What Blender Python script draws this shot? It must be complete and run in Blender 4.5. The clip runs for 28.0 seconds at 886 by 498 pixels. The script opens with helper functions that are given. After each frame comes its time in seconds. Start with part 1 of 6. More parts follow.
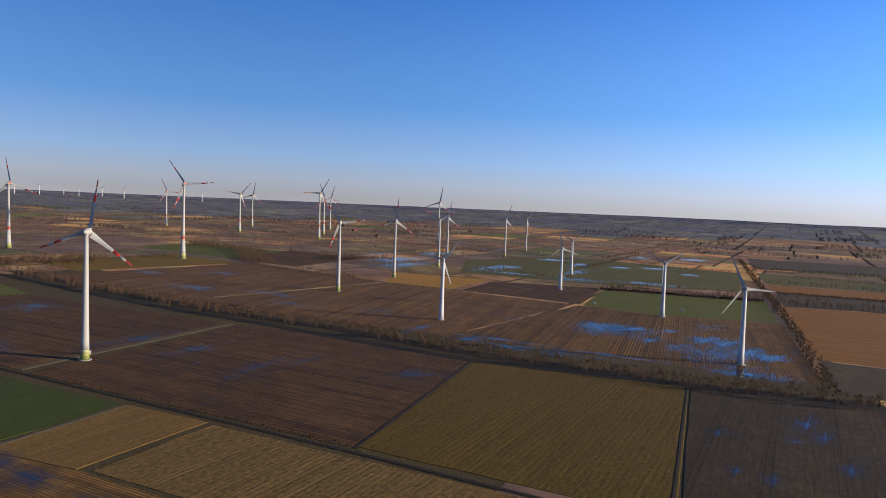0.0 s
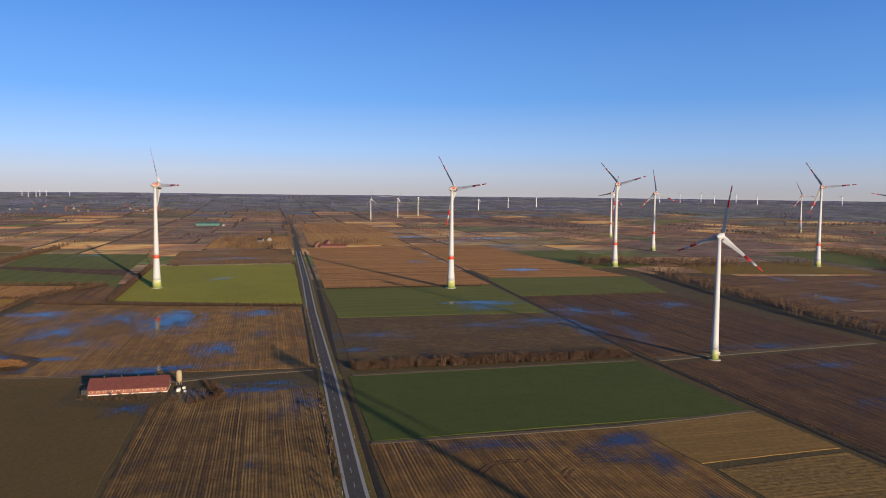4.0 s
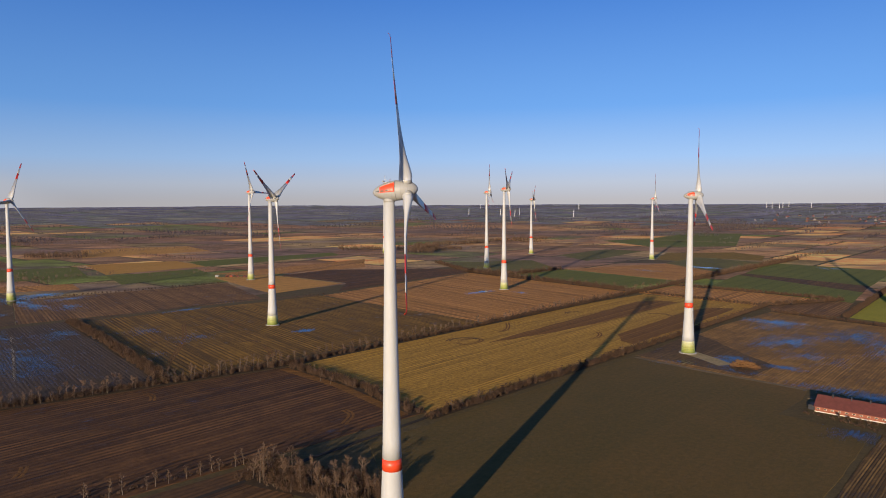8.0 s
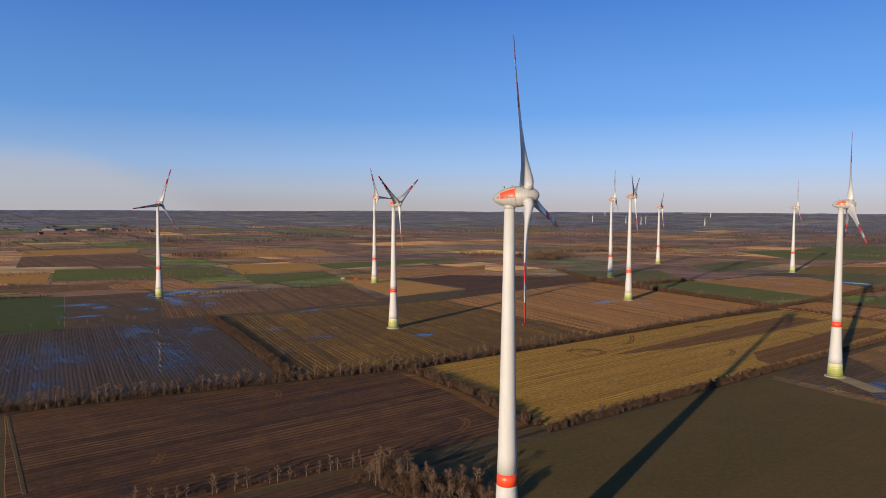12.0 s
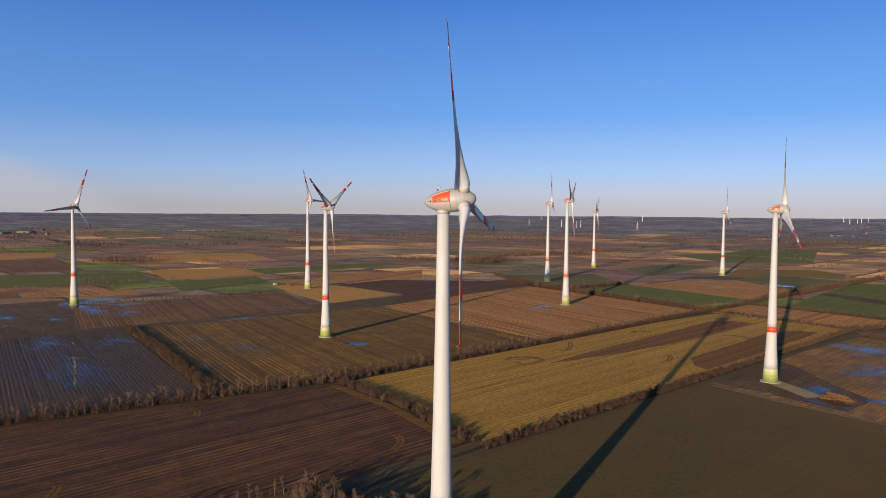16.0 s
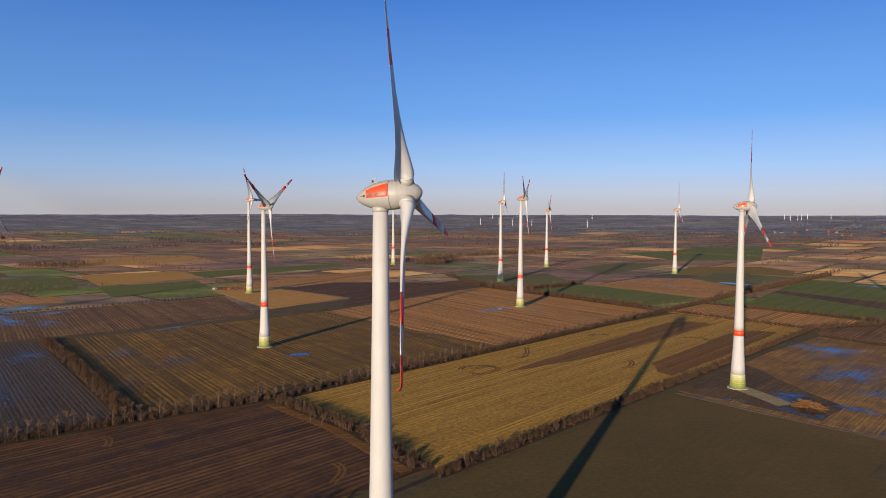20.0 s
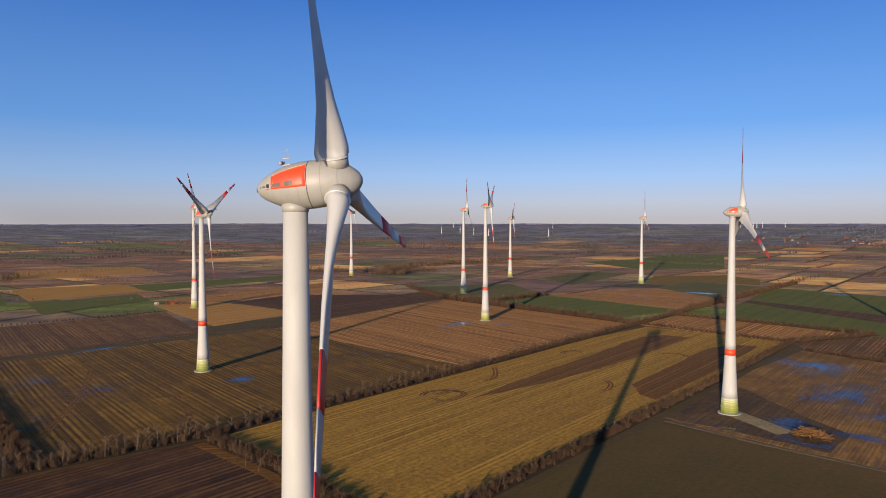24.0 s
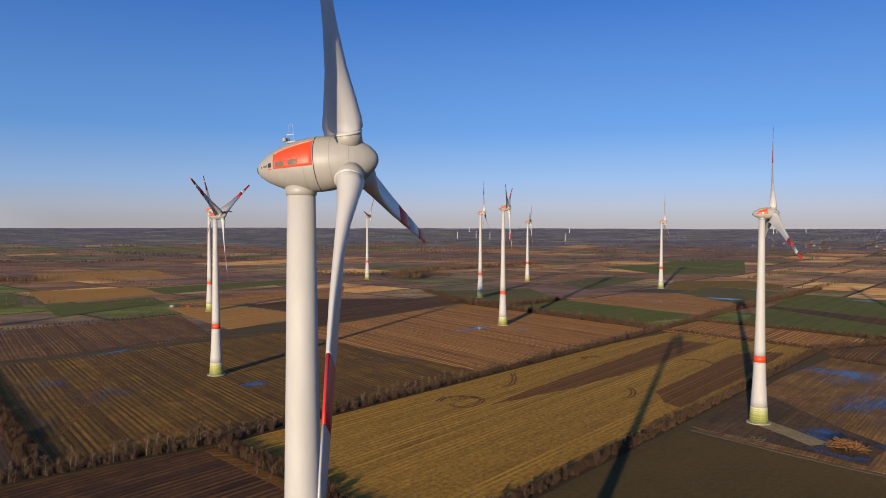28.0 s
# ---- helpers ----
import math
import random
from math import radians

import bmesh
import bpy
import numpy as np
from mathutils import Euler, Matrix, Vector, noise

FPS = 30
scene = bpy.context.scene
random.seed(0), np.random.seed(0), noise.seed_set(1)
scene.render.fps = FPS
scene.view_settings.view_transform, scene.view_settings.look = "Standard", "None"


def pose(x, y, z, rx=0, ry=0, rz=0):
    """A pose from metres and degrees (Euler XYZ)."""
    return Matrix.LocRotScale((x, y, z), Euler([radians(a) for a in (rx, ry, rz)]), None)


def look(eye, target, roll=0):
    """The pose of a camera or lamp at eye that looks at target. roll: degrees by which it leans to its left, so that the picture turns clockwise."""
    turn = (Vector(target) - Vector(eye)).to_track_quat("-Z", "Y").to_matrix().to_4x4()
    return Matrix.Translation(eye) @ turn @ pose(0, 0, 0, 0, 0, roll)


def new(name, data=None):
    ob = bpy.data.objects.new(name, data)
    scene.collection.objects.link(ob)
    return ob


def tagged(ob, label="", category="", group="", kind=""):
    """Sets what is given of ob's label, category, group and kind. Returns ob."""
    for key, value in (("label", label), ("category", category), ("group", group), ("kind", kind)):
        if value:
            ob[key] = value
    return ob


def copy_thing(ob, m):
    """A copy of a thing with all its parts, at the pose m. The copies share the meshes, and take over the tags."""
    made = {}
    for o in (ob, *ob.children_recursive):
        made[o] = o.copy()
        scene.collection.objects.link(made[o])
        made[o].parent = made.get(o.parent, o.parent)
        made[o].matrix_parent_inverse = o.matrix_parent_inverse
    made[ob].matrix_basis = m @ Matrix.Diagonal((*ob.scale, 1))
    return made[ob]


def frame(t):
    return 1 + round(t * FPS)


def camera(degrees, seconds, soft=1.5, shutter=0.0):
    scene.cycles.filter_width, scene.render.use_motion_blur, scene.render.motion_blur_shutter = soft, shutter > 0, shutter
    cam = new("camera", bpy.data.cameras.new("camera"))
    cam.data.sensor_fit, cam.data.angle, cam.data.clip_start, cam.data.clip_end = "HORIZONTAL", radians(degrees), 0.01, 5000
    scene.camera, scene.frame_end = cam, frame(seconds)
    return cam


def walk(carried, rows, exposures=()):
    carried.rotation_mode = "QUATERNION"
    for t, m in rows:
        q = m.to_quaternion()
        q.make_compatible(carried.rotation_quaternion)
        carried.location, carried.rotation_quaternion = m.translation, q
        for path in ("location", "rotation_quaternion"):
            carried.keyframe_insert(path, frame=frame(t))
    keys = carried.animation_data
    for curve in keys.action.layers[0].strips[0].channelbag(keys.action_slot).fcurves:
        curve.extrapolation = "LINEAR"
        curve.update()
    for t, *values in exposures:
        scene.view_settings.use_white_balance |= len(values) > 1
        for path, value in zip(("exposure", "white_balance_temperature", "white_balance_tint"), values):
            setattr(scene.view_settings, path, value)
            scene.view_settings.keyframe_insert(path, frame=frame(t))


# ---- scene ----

# ---- camera ----
cam = camera(64.48, 28.0, soft=1.0)
PATH = [
    (0, (-11.28, -176.63, 95.02), (81.89, -212.42, 88.69), 2.47),
    (0.5, (-10.91, -176.02, 94.96), (84.40, -205.55, 88.30), 2.37),
    (1, (-10.10, -175.73, 94.61), (87.57, -196.02, 87.57), 2.29),
    (1.5, (-9.32, -175.97, 94.20), (90.02, -184.75, 86.80), 1.98),
    (2, (-8.82, -175.81, 94.34), (90.82, -172.43, 86.63), 1.73),
    (2.5, (-8.17, -175.94, 94.43), (90.42, -161.17, 86.57), 1.43),
    (3, (-8.01, -175.51, 94.35), (88.32, -149.84, 86.45), 1.25),
    (3.5, (-7.81, -175.69, 94.10), (85.00, -139.31, 86.19), 0.98),
    (5.5, (-6.92, -179.86, 94.67), (62.21, -108.01, 87.03), 0.04),
    (6, (-6.94, -179.59, 94.95), (52.88, -99.80, 87.47), -0.02),
    (6.5, (-7.43, -179.41, 95.48), (42.96, -93.34, 88.11), -0.19),
    (7, (-7.97, -179.52, 95.83), (30.91, -87.67, 88.62), -0.27),
    (7.5, (-8.23, -179.36, 95.78), (17.47, -82.97, 88.80), -0.28),
    (8, (-7.47, -178.68, 95.55), (4.39, -79.61, 88.85), -0.30),
    (8.5, (-7.37, -177.98, 95.86), (-7.62, -78.19, 89.37), -0.34),
    (9, (-7.58, -176.77, 95.84), (-12.87, -77.11, 89.52), -0.28),
    (9.5, (-7.72, -175.82, 96.05), (-15.55, -76.31, 89.89), -0.08),
    (10, (-7.41, -175.53, 96.03), (-16.74, -76.15, 89.88), 0.04),
    (10.5, (-7.16, -175.61, 95.94), (-16.42, -76.23, 89.82), 0.09),
    (11, (-6.75, -175.56, 95.62), (-14.95, -76.08, 89.67), 0.14),
    (11.5, (-7.07, -174.51, 95.90), (-13.85, -74.92, 89.90), 0.21),
    (12, (-6.83, -173.77, 95.56), (-12.13, -74.08, 89.76), 0.24),
    (12.5, (-6.80, -171.97, 95.79), (-10.64, -72.21, 90.00), 0.30),
    (14.5, (-6.41, -163.68, 95.81), (-6.48, -63.83, 90.34), 0.44),
    (15, (-5.92, -161.27, 95.88), (-4.95, -61.42, 90.48), 0.43),
    (15.5, (-5.69, -158.63, 95.92), (-3.47, -58.79, 90.58), 0.43),
    (16, (-5.20, -155.59, 95.93), (-1.70, -55.79, 90.65), 0.42),
    (16.5, (-4.79, -152.52, 95.98), (-0.24, -52.77, 90.70), 0.40),
    (17, (-4.73, -149.09, 95.99), (0.75, -49.38, 90.66), 0.35),
    (17.5, (-4.18, -145.23, 95.83), (2.16, -45.57, 90.49), 0.37),
    (18, (-3.67, -141.16, 95.67), (3.50, -41.57, 90.27), 0.30),
    (18.5, (-3.08, -136.69, 95.61), (4.77, -37.14, 90.29), 0.25),
    (19, (-2.80, -131.99, 95.47), (5.89, -32.51, 90.16), 0.21),
    (19.5, (-2.23, -127.55, 95.38), (7.32, -28.14, 90.12), 0.17),
    (20, (-1.64, -122.63, 95.63), (8.72, -23.31, 90.29), 0.10),
    (20.5, (-0.96, -116.39, 95.09), (10.07, -17.13, 89.87), 0.11),
    (21, (-0.46, -110.88, 94.83), (11.41, -11.72, 89.65), 0.08),
    (21.5, (0.22, -105.64, 94.50), (12.91, -6.58, 89.39), 0.02),
    (23.5, (3.40, -83.49, 94.65), (18.84, 15.21, 90.21), 0.04),
    (24, (3.77, -78.70, 94.60), (19.67, 19.95, 90.56), -0.02),
    (24.5, (4.25, -74.78, 94.69), (20.58, 23.81, 91.02), 0.03),
    (25, (4.43, -72.29, 95.05), (20.95, 26.28, 91.73), 0.16),
    (25.5, (4.16, -70.47, 94.63), (20.67, 28.12, 91.86), 0.03),
    (26, (4.12, -69.90, 94.29), (20.10, 28.78, 91.56), 0.03),
    (26.5, (4.18, -69.92, 93.92), (19.39, 28.87, 91.00), 0.03),
    (27, (4.31, -69.60, 93.57), (18.68, 29.31, 90.48), 0.04),
    (27.5, (4.32, -69.28, 93.09), (18.17, 29.71, 89.86), 0.03),
    (28, (4.28, -68.90, 92.79), (17.96, 30.10, 89.43), 0.10),
]
EXPOSURES = [(0, 0.43, 6250, 8), (2.5, 0.64, 6300, 8), (5, 0.58, 6380, 9), (9, 0.46, 6450, 9), (16, 0.52, 6500, 10), (24, 0.47, 6500, 10), (26, 0.38, 6500, 10), (28, 0.38, 6500, 10)]
walk(cam, [(t, look(eye, target, roll)) for t, eye, target, roll in PATH], EXPOSURES)

# ---- sky, sun and exposure ----
SUN = Vector((-0.494, -0.869, 0.0)).normalized() * math.cos(radians(10.2)) + Vector((0, 0, math.sin(radians(10.2))))
world = bpy.data.worlds.new("world")
scene.world = world
world.use_nodes = True
wn = world.node_tree
sky = wn.nodes.new("ShaderNodeTexSky")
sky.sky_type = "NISHITA"
sky.sun_disc = False
sky.sun_elevation = radians(10.2)
sky.sun_rotation = math.atan2(SUN.x, SUN.y)
sky.altitude = 100
sky.air_density = 1.0
sky.dust_density = 0.55
sky.ozone_density = 4.0
cool = wn.nodes.new("ShaderNodeMix")
cool.data_type, cool.blend_type = "RGBA", "MULTIPLY"
cool.inputs[0].default_value = 1.0
cool.inputs[7].default_value = (0.74, 0.56, 0.43, 1)
wn.links.new(sky.outputs[0], cool.inputs[6])
# winter haze round the whole horizon
spot = wn.nodes.new("ShaderNodeTexCoord")
split = wn.nodes.new("ShaderNodeSeparateXYZ")
wn.links.new(spot.outputs["Generated"], split.inputs[0])
tint = wn.nodes.new("ShaderNodeValToRGB")
els = tint.color_ramp.elements
els[0].position, els[0].color = 0.0, (0.44, 0.42, 0.44, 1)
els[1].position, els[1].color = 0.30, (0.050, 0.185, 0.60, 1)
for pos, col in ((0.026, (0.44, 0.49, 0.60, 1)), (0.06, (0.32, 0.49, 0.78, 1)), (0.13, (0.145, 0.35, 0.77, 1))):
    els.new(pos).color = col
wn.links.new(split.outputs[2], tint.inputs[0])
bright = wn.nodes.new("ShaderNodeVectorMath")
bright.operation = "SCALE"
glow = wn.nodes.new("ShaderNodeVectorMath")
glow.operation = "DOT_PRODUCT"
glow.inputs[1].default_value = SUN
wn.links.new(spot.outputs["Generated"], glow.inputs[0])
# paler towards the sun and opposite it, deeper across
across = wn.nodes.new("ShaderNodeMath")
across.inputs[1].default_value = 0.45
wn.links.new(glow.outputs["Value"], across.inputs[0])
square = wn.nodes.new("ShaderNodeMath")
square.operation, square.inputs[1].default_value = "POWER", 2.0
wn.links.new(across.outputs[0], square.inputs[0])
gain = wn.nodes.new("ShaderNodeMath")
gain.operation = "MULTIPLY_ADD"
gain.inputs[1].default_value, gain.inputs[2].default_value = 10.0, 8.9
wn.links.new(square.outputs[0], gain.inputs[0])
wn.links.new(gain.outputs[0], bright.inputs["Scale"])
wn.links.new(tint.outputs[0], bright.inputs[0])
share = wn.nodes.new("ShaderNodeMapRange")
share.inputs["From Min"].default_value, share.inputs["From Max"].default_value = 0.30, 0.66
share.inputs["To Min"].default_value, share.inputs["To Max"].default_value = 0.9, 0.0
wn.links.new(split.outputs[2], share.inputs[0])
veil = wn.nodes.new("ShaderNodeMix")
veil.data_type = "RGBA"
wn.links.new(share.outputs[0], veil.inputs[0])
wn.links.new(cool.outputs[2], veil.inputs[6])
wn.links.new(bright.outputs[0], veil.inputs[7])
# a low bank of pale cloud to the north-west
way = wn.nodes.new("ShaderNodeVectorMath")
way.operation = "DOT_PRODUCT"
way.inputs[1].default_value = (math.cos(radians(132)), math.sin(radians(132)), 0)
wn.links.new(spot.outputs["Generated"], way.inputs[0])
reach = wn.nodes.new("ShaderNodeMapRange")
reach.interpolation_type = "SMOOTHSTEP"
for key, value in (("From Min", 0.925), ("From Max", 0.99), ("To Min", 0.0), ("To Max", 0.075)):
    reach.inputs[key].default_value = value
wn.links.new(way.outputs["Value"], reach.inputs[0])
puff = wn.nodes.new("ShaderNodeTexNoise")
puff.inputs["Scale"].default_value, puff.inputs["Detail"].default_value = 9.0, 5.0
wn.links.new(spot.outputs["Generated"], puff.inputs["Vector"])
top = wn.nodes.new("ShaderNodeMath")
top.operation = "MULTIPLY_ADD"
top.inputs[1].default_value, top.inputs[2].default_value = 0.03, -0.015
wn.links.new(puff.outputs["Fac"], top.inputs[0])
rim = wn.nodes.new("ShaderNodeMath")
wn.links.new(reach.outputs[0], rim.inputs[0])
wn.links.new(top.outputs[0], rim.inputs[1])
under = wn.nodes.new("ShaderNodeMath")
under.operation = "SUBTRACT"
wn.links.new(rim.outputs[0], under.inputs[0])
wn.links.new(split.outputs[2], under.inputs[1])
cover = wn.nodes.new("ShaderNodeMapRange")
cover.interpolation_type = "SMOOTHSTEP"
for key, value in (("From Min", -0.012), ("From Max", 0.03), ("To Min", 0.0), ("To Max", 0.55)):
    cover.inputs[key].default_value = value
wn.links.new(under.outputs[0], cover.inputs[0])
bank = wn.nodes.new("ShaderNodeMix")
bank.data_type = "RGBA"
bank.inputs[7].default_value = (4.6, 4.6, 5.0, 1)
wn.links.new(cover.outputs[0], bank.inputs[0])
wn.links.new(veil.outputs[2], bank.inputs[6])
wn.links.new(bank.outputs[2], wn.nodes["Background"].inputs[0])
wn.nodes["Background"].inputs[1].default_value = 0.078

lamp = bpy.data.lights.new("sun", "SUN")
lamp.energy = 5.2
lamp.angle = radians(0.6)
lamp.color = (1.0, 0.785, 0.53)
sun = new("sun", lamp)
sun.matrix_basis = look(SUN * 500, (0, 0, 0))


# ---- materials ----
def tree_of(name):
    m = bpy.data.materials.new(name)
    m.use_nodes = True
    t = m.node_tree
    return m, t, t.nodes["Principled BSDF"]


def node(t, kind, **values):
    n = t.nodes.new(kind)
    for key, value in values.items():
        n.inputs[key.replace("_", " ")].default_value = value
    return n


def ramp(t, source, stops):
    r = t.nodes.new("ShaderNodeValToRGB")
    els = r.color_ramp.elements
    els[0].position, els[0].color = stops[0][0], (*stops[0][1], 1)
    els[1].position, els[1].color = stops[-1][0], (*stops[-1][1], 1)
    for pos, col in stops[1:-1]:
        e = els.new(pos)
        e.color = (*col, 1)
    t.links.new(source, r.inputs[0])
    return r.outputs[0]


def blend(t, fac, a, b, kind="MIX"):
    m = t.nodes.new("ShaderNodeMix")
    m.data_type, m.blend_type = "RGBA", kind
    for socket, value in ((m.inputs[0], fac), (m.inputs[6], a), (m.inputs[7], b)):
        if hasattr(value, "links"):
            t.links.new(value, socket)
        elif isinstance(value, (int, float)):
            socket.default_value = value
        else:
            socket.default_value = (*value, 1)
    return m.outputs[2]


def calc(t, op, a, b=0.0, c=0.0):
    m = t.nodes.new("ShaderNodeMath")
    m.operation = op
    for socket, value in zip(m.inputs, (a, b, c)):
        if hasattr(value, "links"):
            t.links.new(value, socket)
        else:
            socket.default_value = value
    return m.outputs[0]


def coords(t, scale=(1, 1, 1), source="Object"):
    c = t.nodes.new("ShaderNodeTexCoord")
    m = t.nodes.new("ShaderNodeMapping")
    m.inputs["Scale"].default_value = scale
    t.links.new(c.outputs[source], m.inputs[0])
    return m.outputs[0]


def grain(t, vector, scale, detail=4.0, rough=0.6):
    n = node(t, "ShaderNodeTexNoise", Scale=scale, Detail=detail, Roughness=rough)
    t.links.new(vector, n.inputs["Vector"])
    return n.outputs["Fac"]


def bump(t, bsdf, height, strength, distance):
    b = node(t, "ShaderNodeBump", Strength=strength, Distance=distance)
    t.links.new(height, b.inputs["Height"])
    t.links.new(b.outputs[0], bsdf.inputs["Normal"])


def painted(name, colour, rough=0.4, dirt=0.12, scale=0.6, stretch=(1, 1, 0.25), metal=0.0):
    """Paint with faint streaks and blotches."""
    m, t, b = tree_of(name)
    v = coords(t, stretch)
    f = grain(t, v, scale, 6)
    g = grain(t, v, scale * 9, 3)
    dark = tuple(c * (1 - dirt * 2) for c in colour)
    c = ramp(t, f, [(0.35, dark), (0.62, colour)])
    c = blend(t, 0.25, c, ramp(t, g, [(0.3, dark), (0.7, colour)]))
    t.links.new(c, b.inputs["Base Color"])
    b.inputs["Metallic"].default_value = metal
    t.links.new(ramp(t, f, [(0.3, (rough + 0.15,) * 3), (0.7, (rough,) * 3)]), b.inputs["Roughness"])
    bump(t, b, g, 0.06, 0.02)
    return m


def field_material(name, dark, mid, light, pitch=3.0, rows=0.5, tram=0.0, patch=0.012, wet=0.0, coarse=0.35, lines=0.0, clods=0.38, cut=False):
    """Soil or crop: broad patches, regular rows along local x, clods, wheel tracks, and damp low places."""
    m, t, b = tree_of(name)
    flat = coords(t)
    big = grain(t, flat, patch, 6, 0.65)
    medium = grain(t, flat, patch * 6, 6, 0.68)
    fine = grain(t, flat, 0.45, 4, 0.75)
    row = grain(t, coords(t, (0.035, 1.0 / pitch, 1)), 1.0, 4, 0.75)
    swath = grain(t, coords(t, (0.006, 0.3 / pitch, 1)), 1.0, 3, 0.6)
    hair = grain(t, coords(t, (0.10, 1.4, 1)), 1.0, 3, 0.8)
    c = ramp(t, big, [(0.33, dark), (0.5, mid), (0.68, light)])
    c = blend(t, coarse, c, ramp(t, medium, [(0.34, dark), (0.66, light)]))
    c = blend(t, rows * 0.45, c, ramp(t, swath, [(0.38, dark), (0.5, mid), (0.62, light)]))
    c = blend(t, rows * 0.5, c, ramp(t, row, [(0.36, tuple(v * 0.8 for v in dark)), (0.5, mid), (0.64, light)]))
    c = blend(t, min(0.5, rows * 0.6), c, ramp(t, hair, [(0.36, dark), (0.64, light)]))
    c = blend(t, clods, c, ramp(t, fine, [(0.3, tuple(v * 0.7 for v in dark)), (0.7, tuple(v * 1.15 for v in light))]))
    wobble = grain(t, coords(t, (0.006, 0.006, 1)), 1.0, 2)
    sep = t.nodes.new("ShaderNodeSeparateXYZ")
    t.links.new(flat, sep.inputs[0])
    y = calc(t, "ADD", sep.outputs[1], calc(t, "MULTIPLY", wobble, 3.0))
    ridge = calc(t, "DIVIDE", calc(t, "PINGPONG", y, pitch / 2), pitch / 2)
    if lines:
        # every row has its own strength; some stand pale, some lie dark
        number = calc(t, "FLOOR", calc(t, "DIVIDE", y, pitch))
        own, tone = (t.nodes.new("ShaderNodeTexWhiteNoise") for _ in range(2))
        for n, shift in ((own, 0.5), (tone, 71.5)):
            n.noise_dimensions = "1D"
            t.links.new(calc(t, "ADD", number, shift), n.inputs["W"])
        ridge = calc(t, "ADD", ridge, calc(t, "MULTIPLY_ADD", grain(t, coords(t, (0.2, 0.7, 1)), 1.0, 4, 0.75), 0.35 if cut else 0.6, -0.175 if cut else -0.3))
        broken = ramp(t, grain(t, coords(t, (0.016, 0.10 / pitch, 1)), 1.0, 6, 0.72), [(0.38, (0.1, 0.1, 0.1)), (0.6, (1, 1, 1))])
        furrow = [(0.25, (1, 1, 1)), (0.5, (0, 0, 0))] if cut else [(0.05, (1, 1, 1)), (0.34, (0, 0, 0))] if lines < 0.9 else [(0.12, (0.1, 0.1, 0.1)), (0.24, (1, 1, 1)), (0.36, (1, 1, 1)), (0.52, (0, 0, 0))]
        gap = calc(t, "MULTIPLY", ramp(t, ridge, furrow), calc(t, "MULTIPLY_ADD", own.outputs["Value"], 0.85, 0.15))
        pale = calc(t, "MULTIPLY", ramp(t, ridge, [(0.35, (0, 0, 0)), (0.8, (1, 1, 1))]), ramp(t, tone.outputs["Value"], [(0.2 if cut else 0.5, (0, 0, 0)), (0.95, (1, 1, 1))]))
        deep = ramp(t, tone.outputs["Value"], [(0.08, (0.5, 0.5, 0.5)), (0.35, (0, 0, 0))])
        c = blend(t, calc(t, "MULTIPLY", calc(t, "MULTIPLY", gap, broken), lines), c, tuple(v * 0.45 for v in dark))
        c = blend(t, calc(t, "MULTIPLY", calc(t, "MULTIPLY", pale, broken), lines * 0.8), c, tuple(v * 1.3 for v in light))
        c = blend(t, calc(t, "MULTIPLY", calc(t, "MULTIPLY", deep, broken), lines), c, dark)
    if tram:
        inside = calc(t, "ABSOLUTE", calc(t, "SUBTRACT", calc(t, "PINGPONG", y, tram / 2), 1.3))
        line = calc(t, "LESS_THAN", inside, 0.4)
        c = blend(t, calc(t, "MULTIPLY", line, 0.5), c, tuple(v * 0.5 for v in dark))
    rough = 0.95
    if wet:
        low = calc(t, "MULTIPLY_ADD", medium, 0.55, calc(t, "MULTIPLY", big, 0.45))
        low = calc(t, "MULTIPLY_ADD", row, 0.3, calc(t, "MULTIPLY", low, 0.7))
        damp = ramp(t, low, [(0.38, (0.25, 0.25, 0.25)), (0.40 + 0.2 * (1.5 - wet), (1, 1, 1))])
        c = blend(t, damp, tuple(v * 0.62 for v in dark), c)
        t.links.new(ramp(t, low, [(0.36, (0.3,) * 3), (0.46, (0.95,) * 3)]), b.inputs["Roughness"])
    else:
        b.inputs["Roughness"].default_value = rough
    b.inputs["Specular IOR Level"].default_value = 0.25
    t.links.new(c, b.inputs["Base Color"])
    h = calc(t, "ADD", calc(t, "MULTIPLY", row, 0.45), calc(t, "ADD", calc(t, "MULTIPLY", hair, 0.3), calc(t, "MULTIPLY", fine, 0.5)))
    if lines:
        h = calc(t, "ADD", h, calc(t, "MULTIPLY", ridge, 0.2 * lines))
    bump(t, b, h, 0.55, 0.6)
    return m


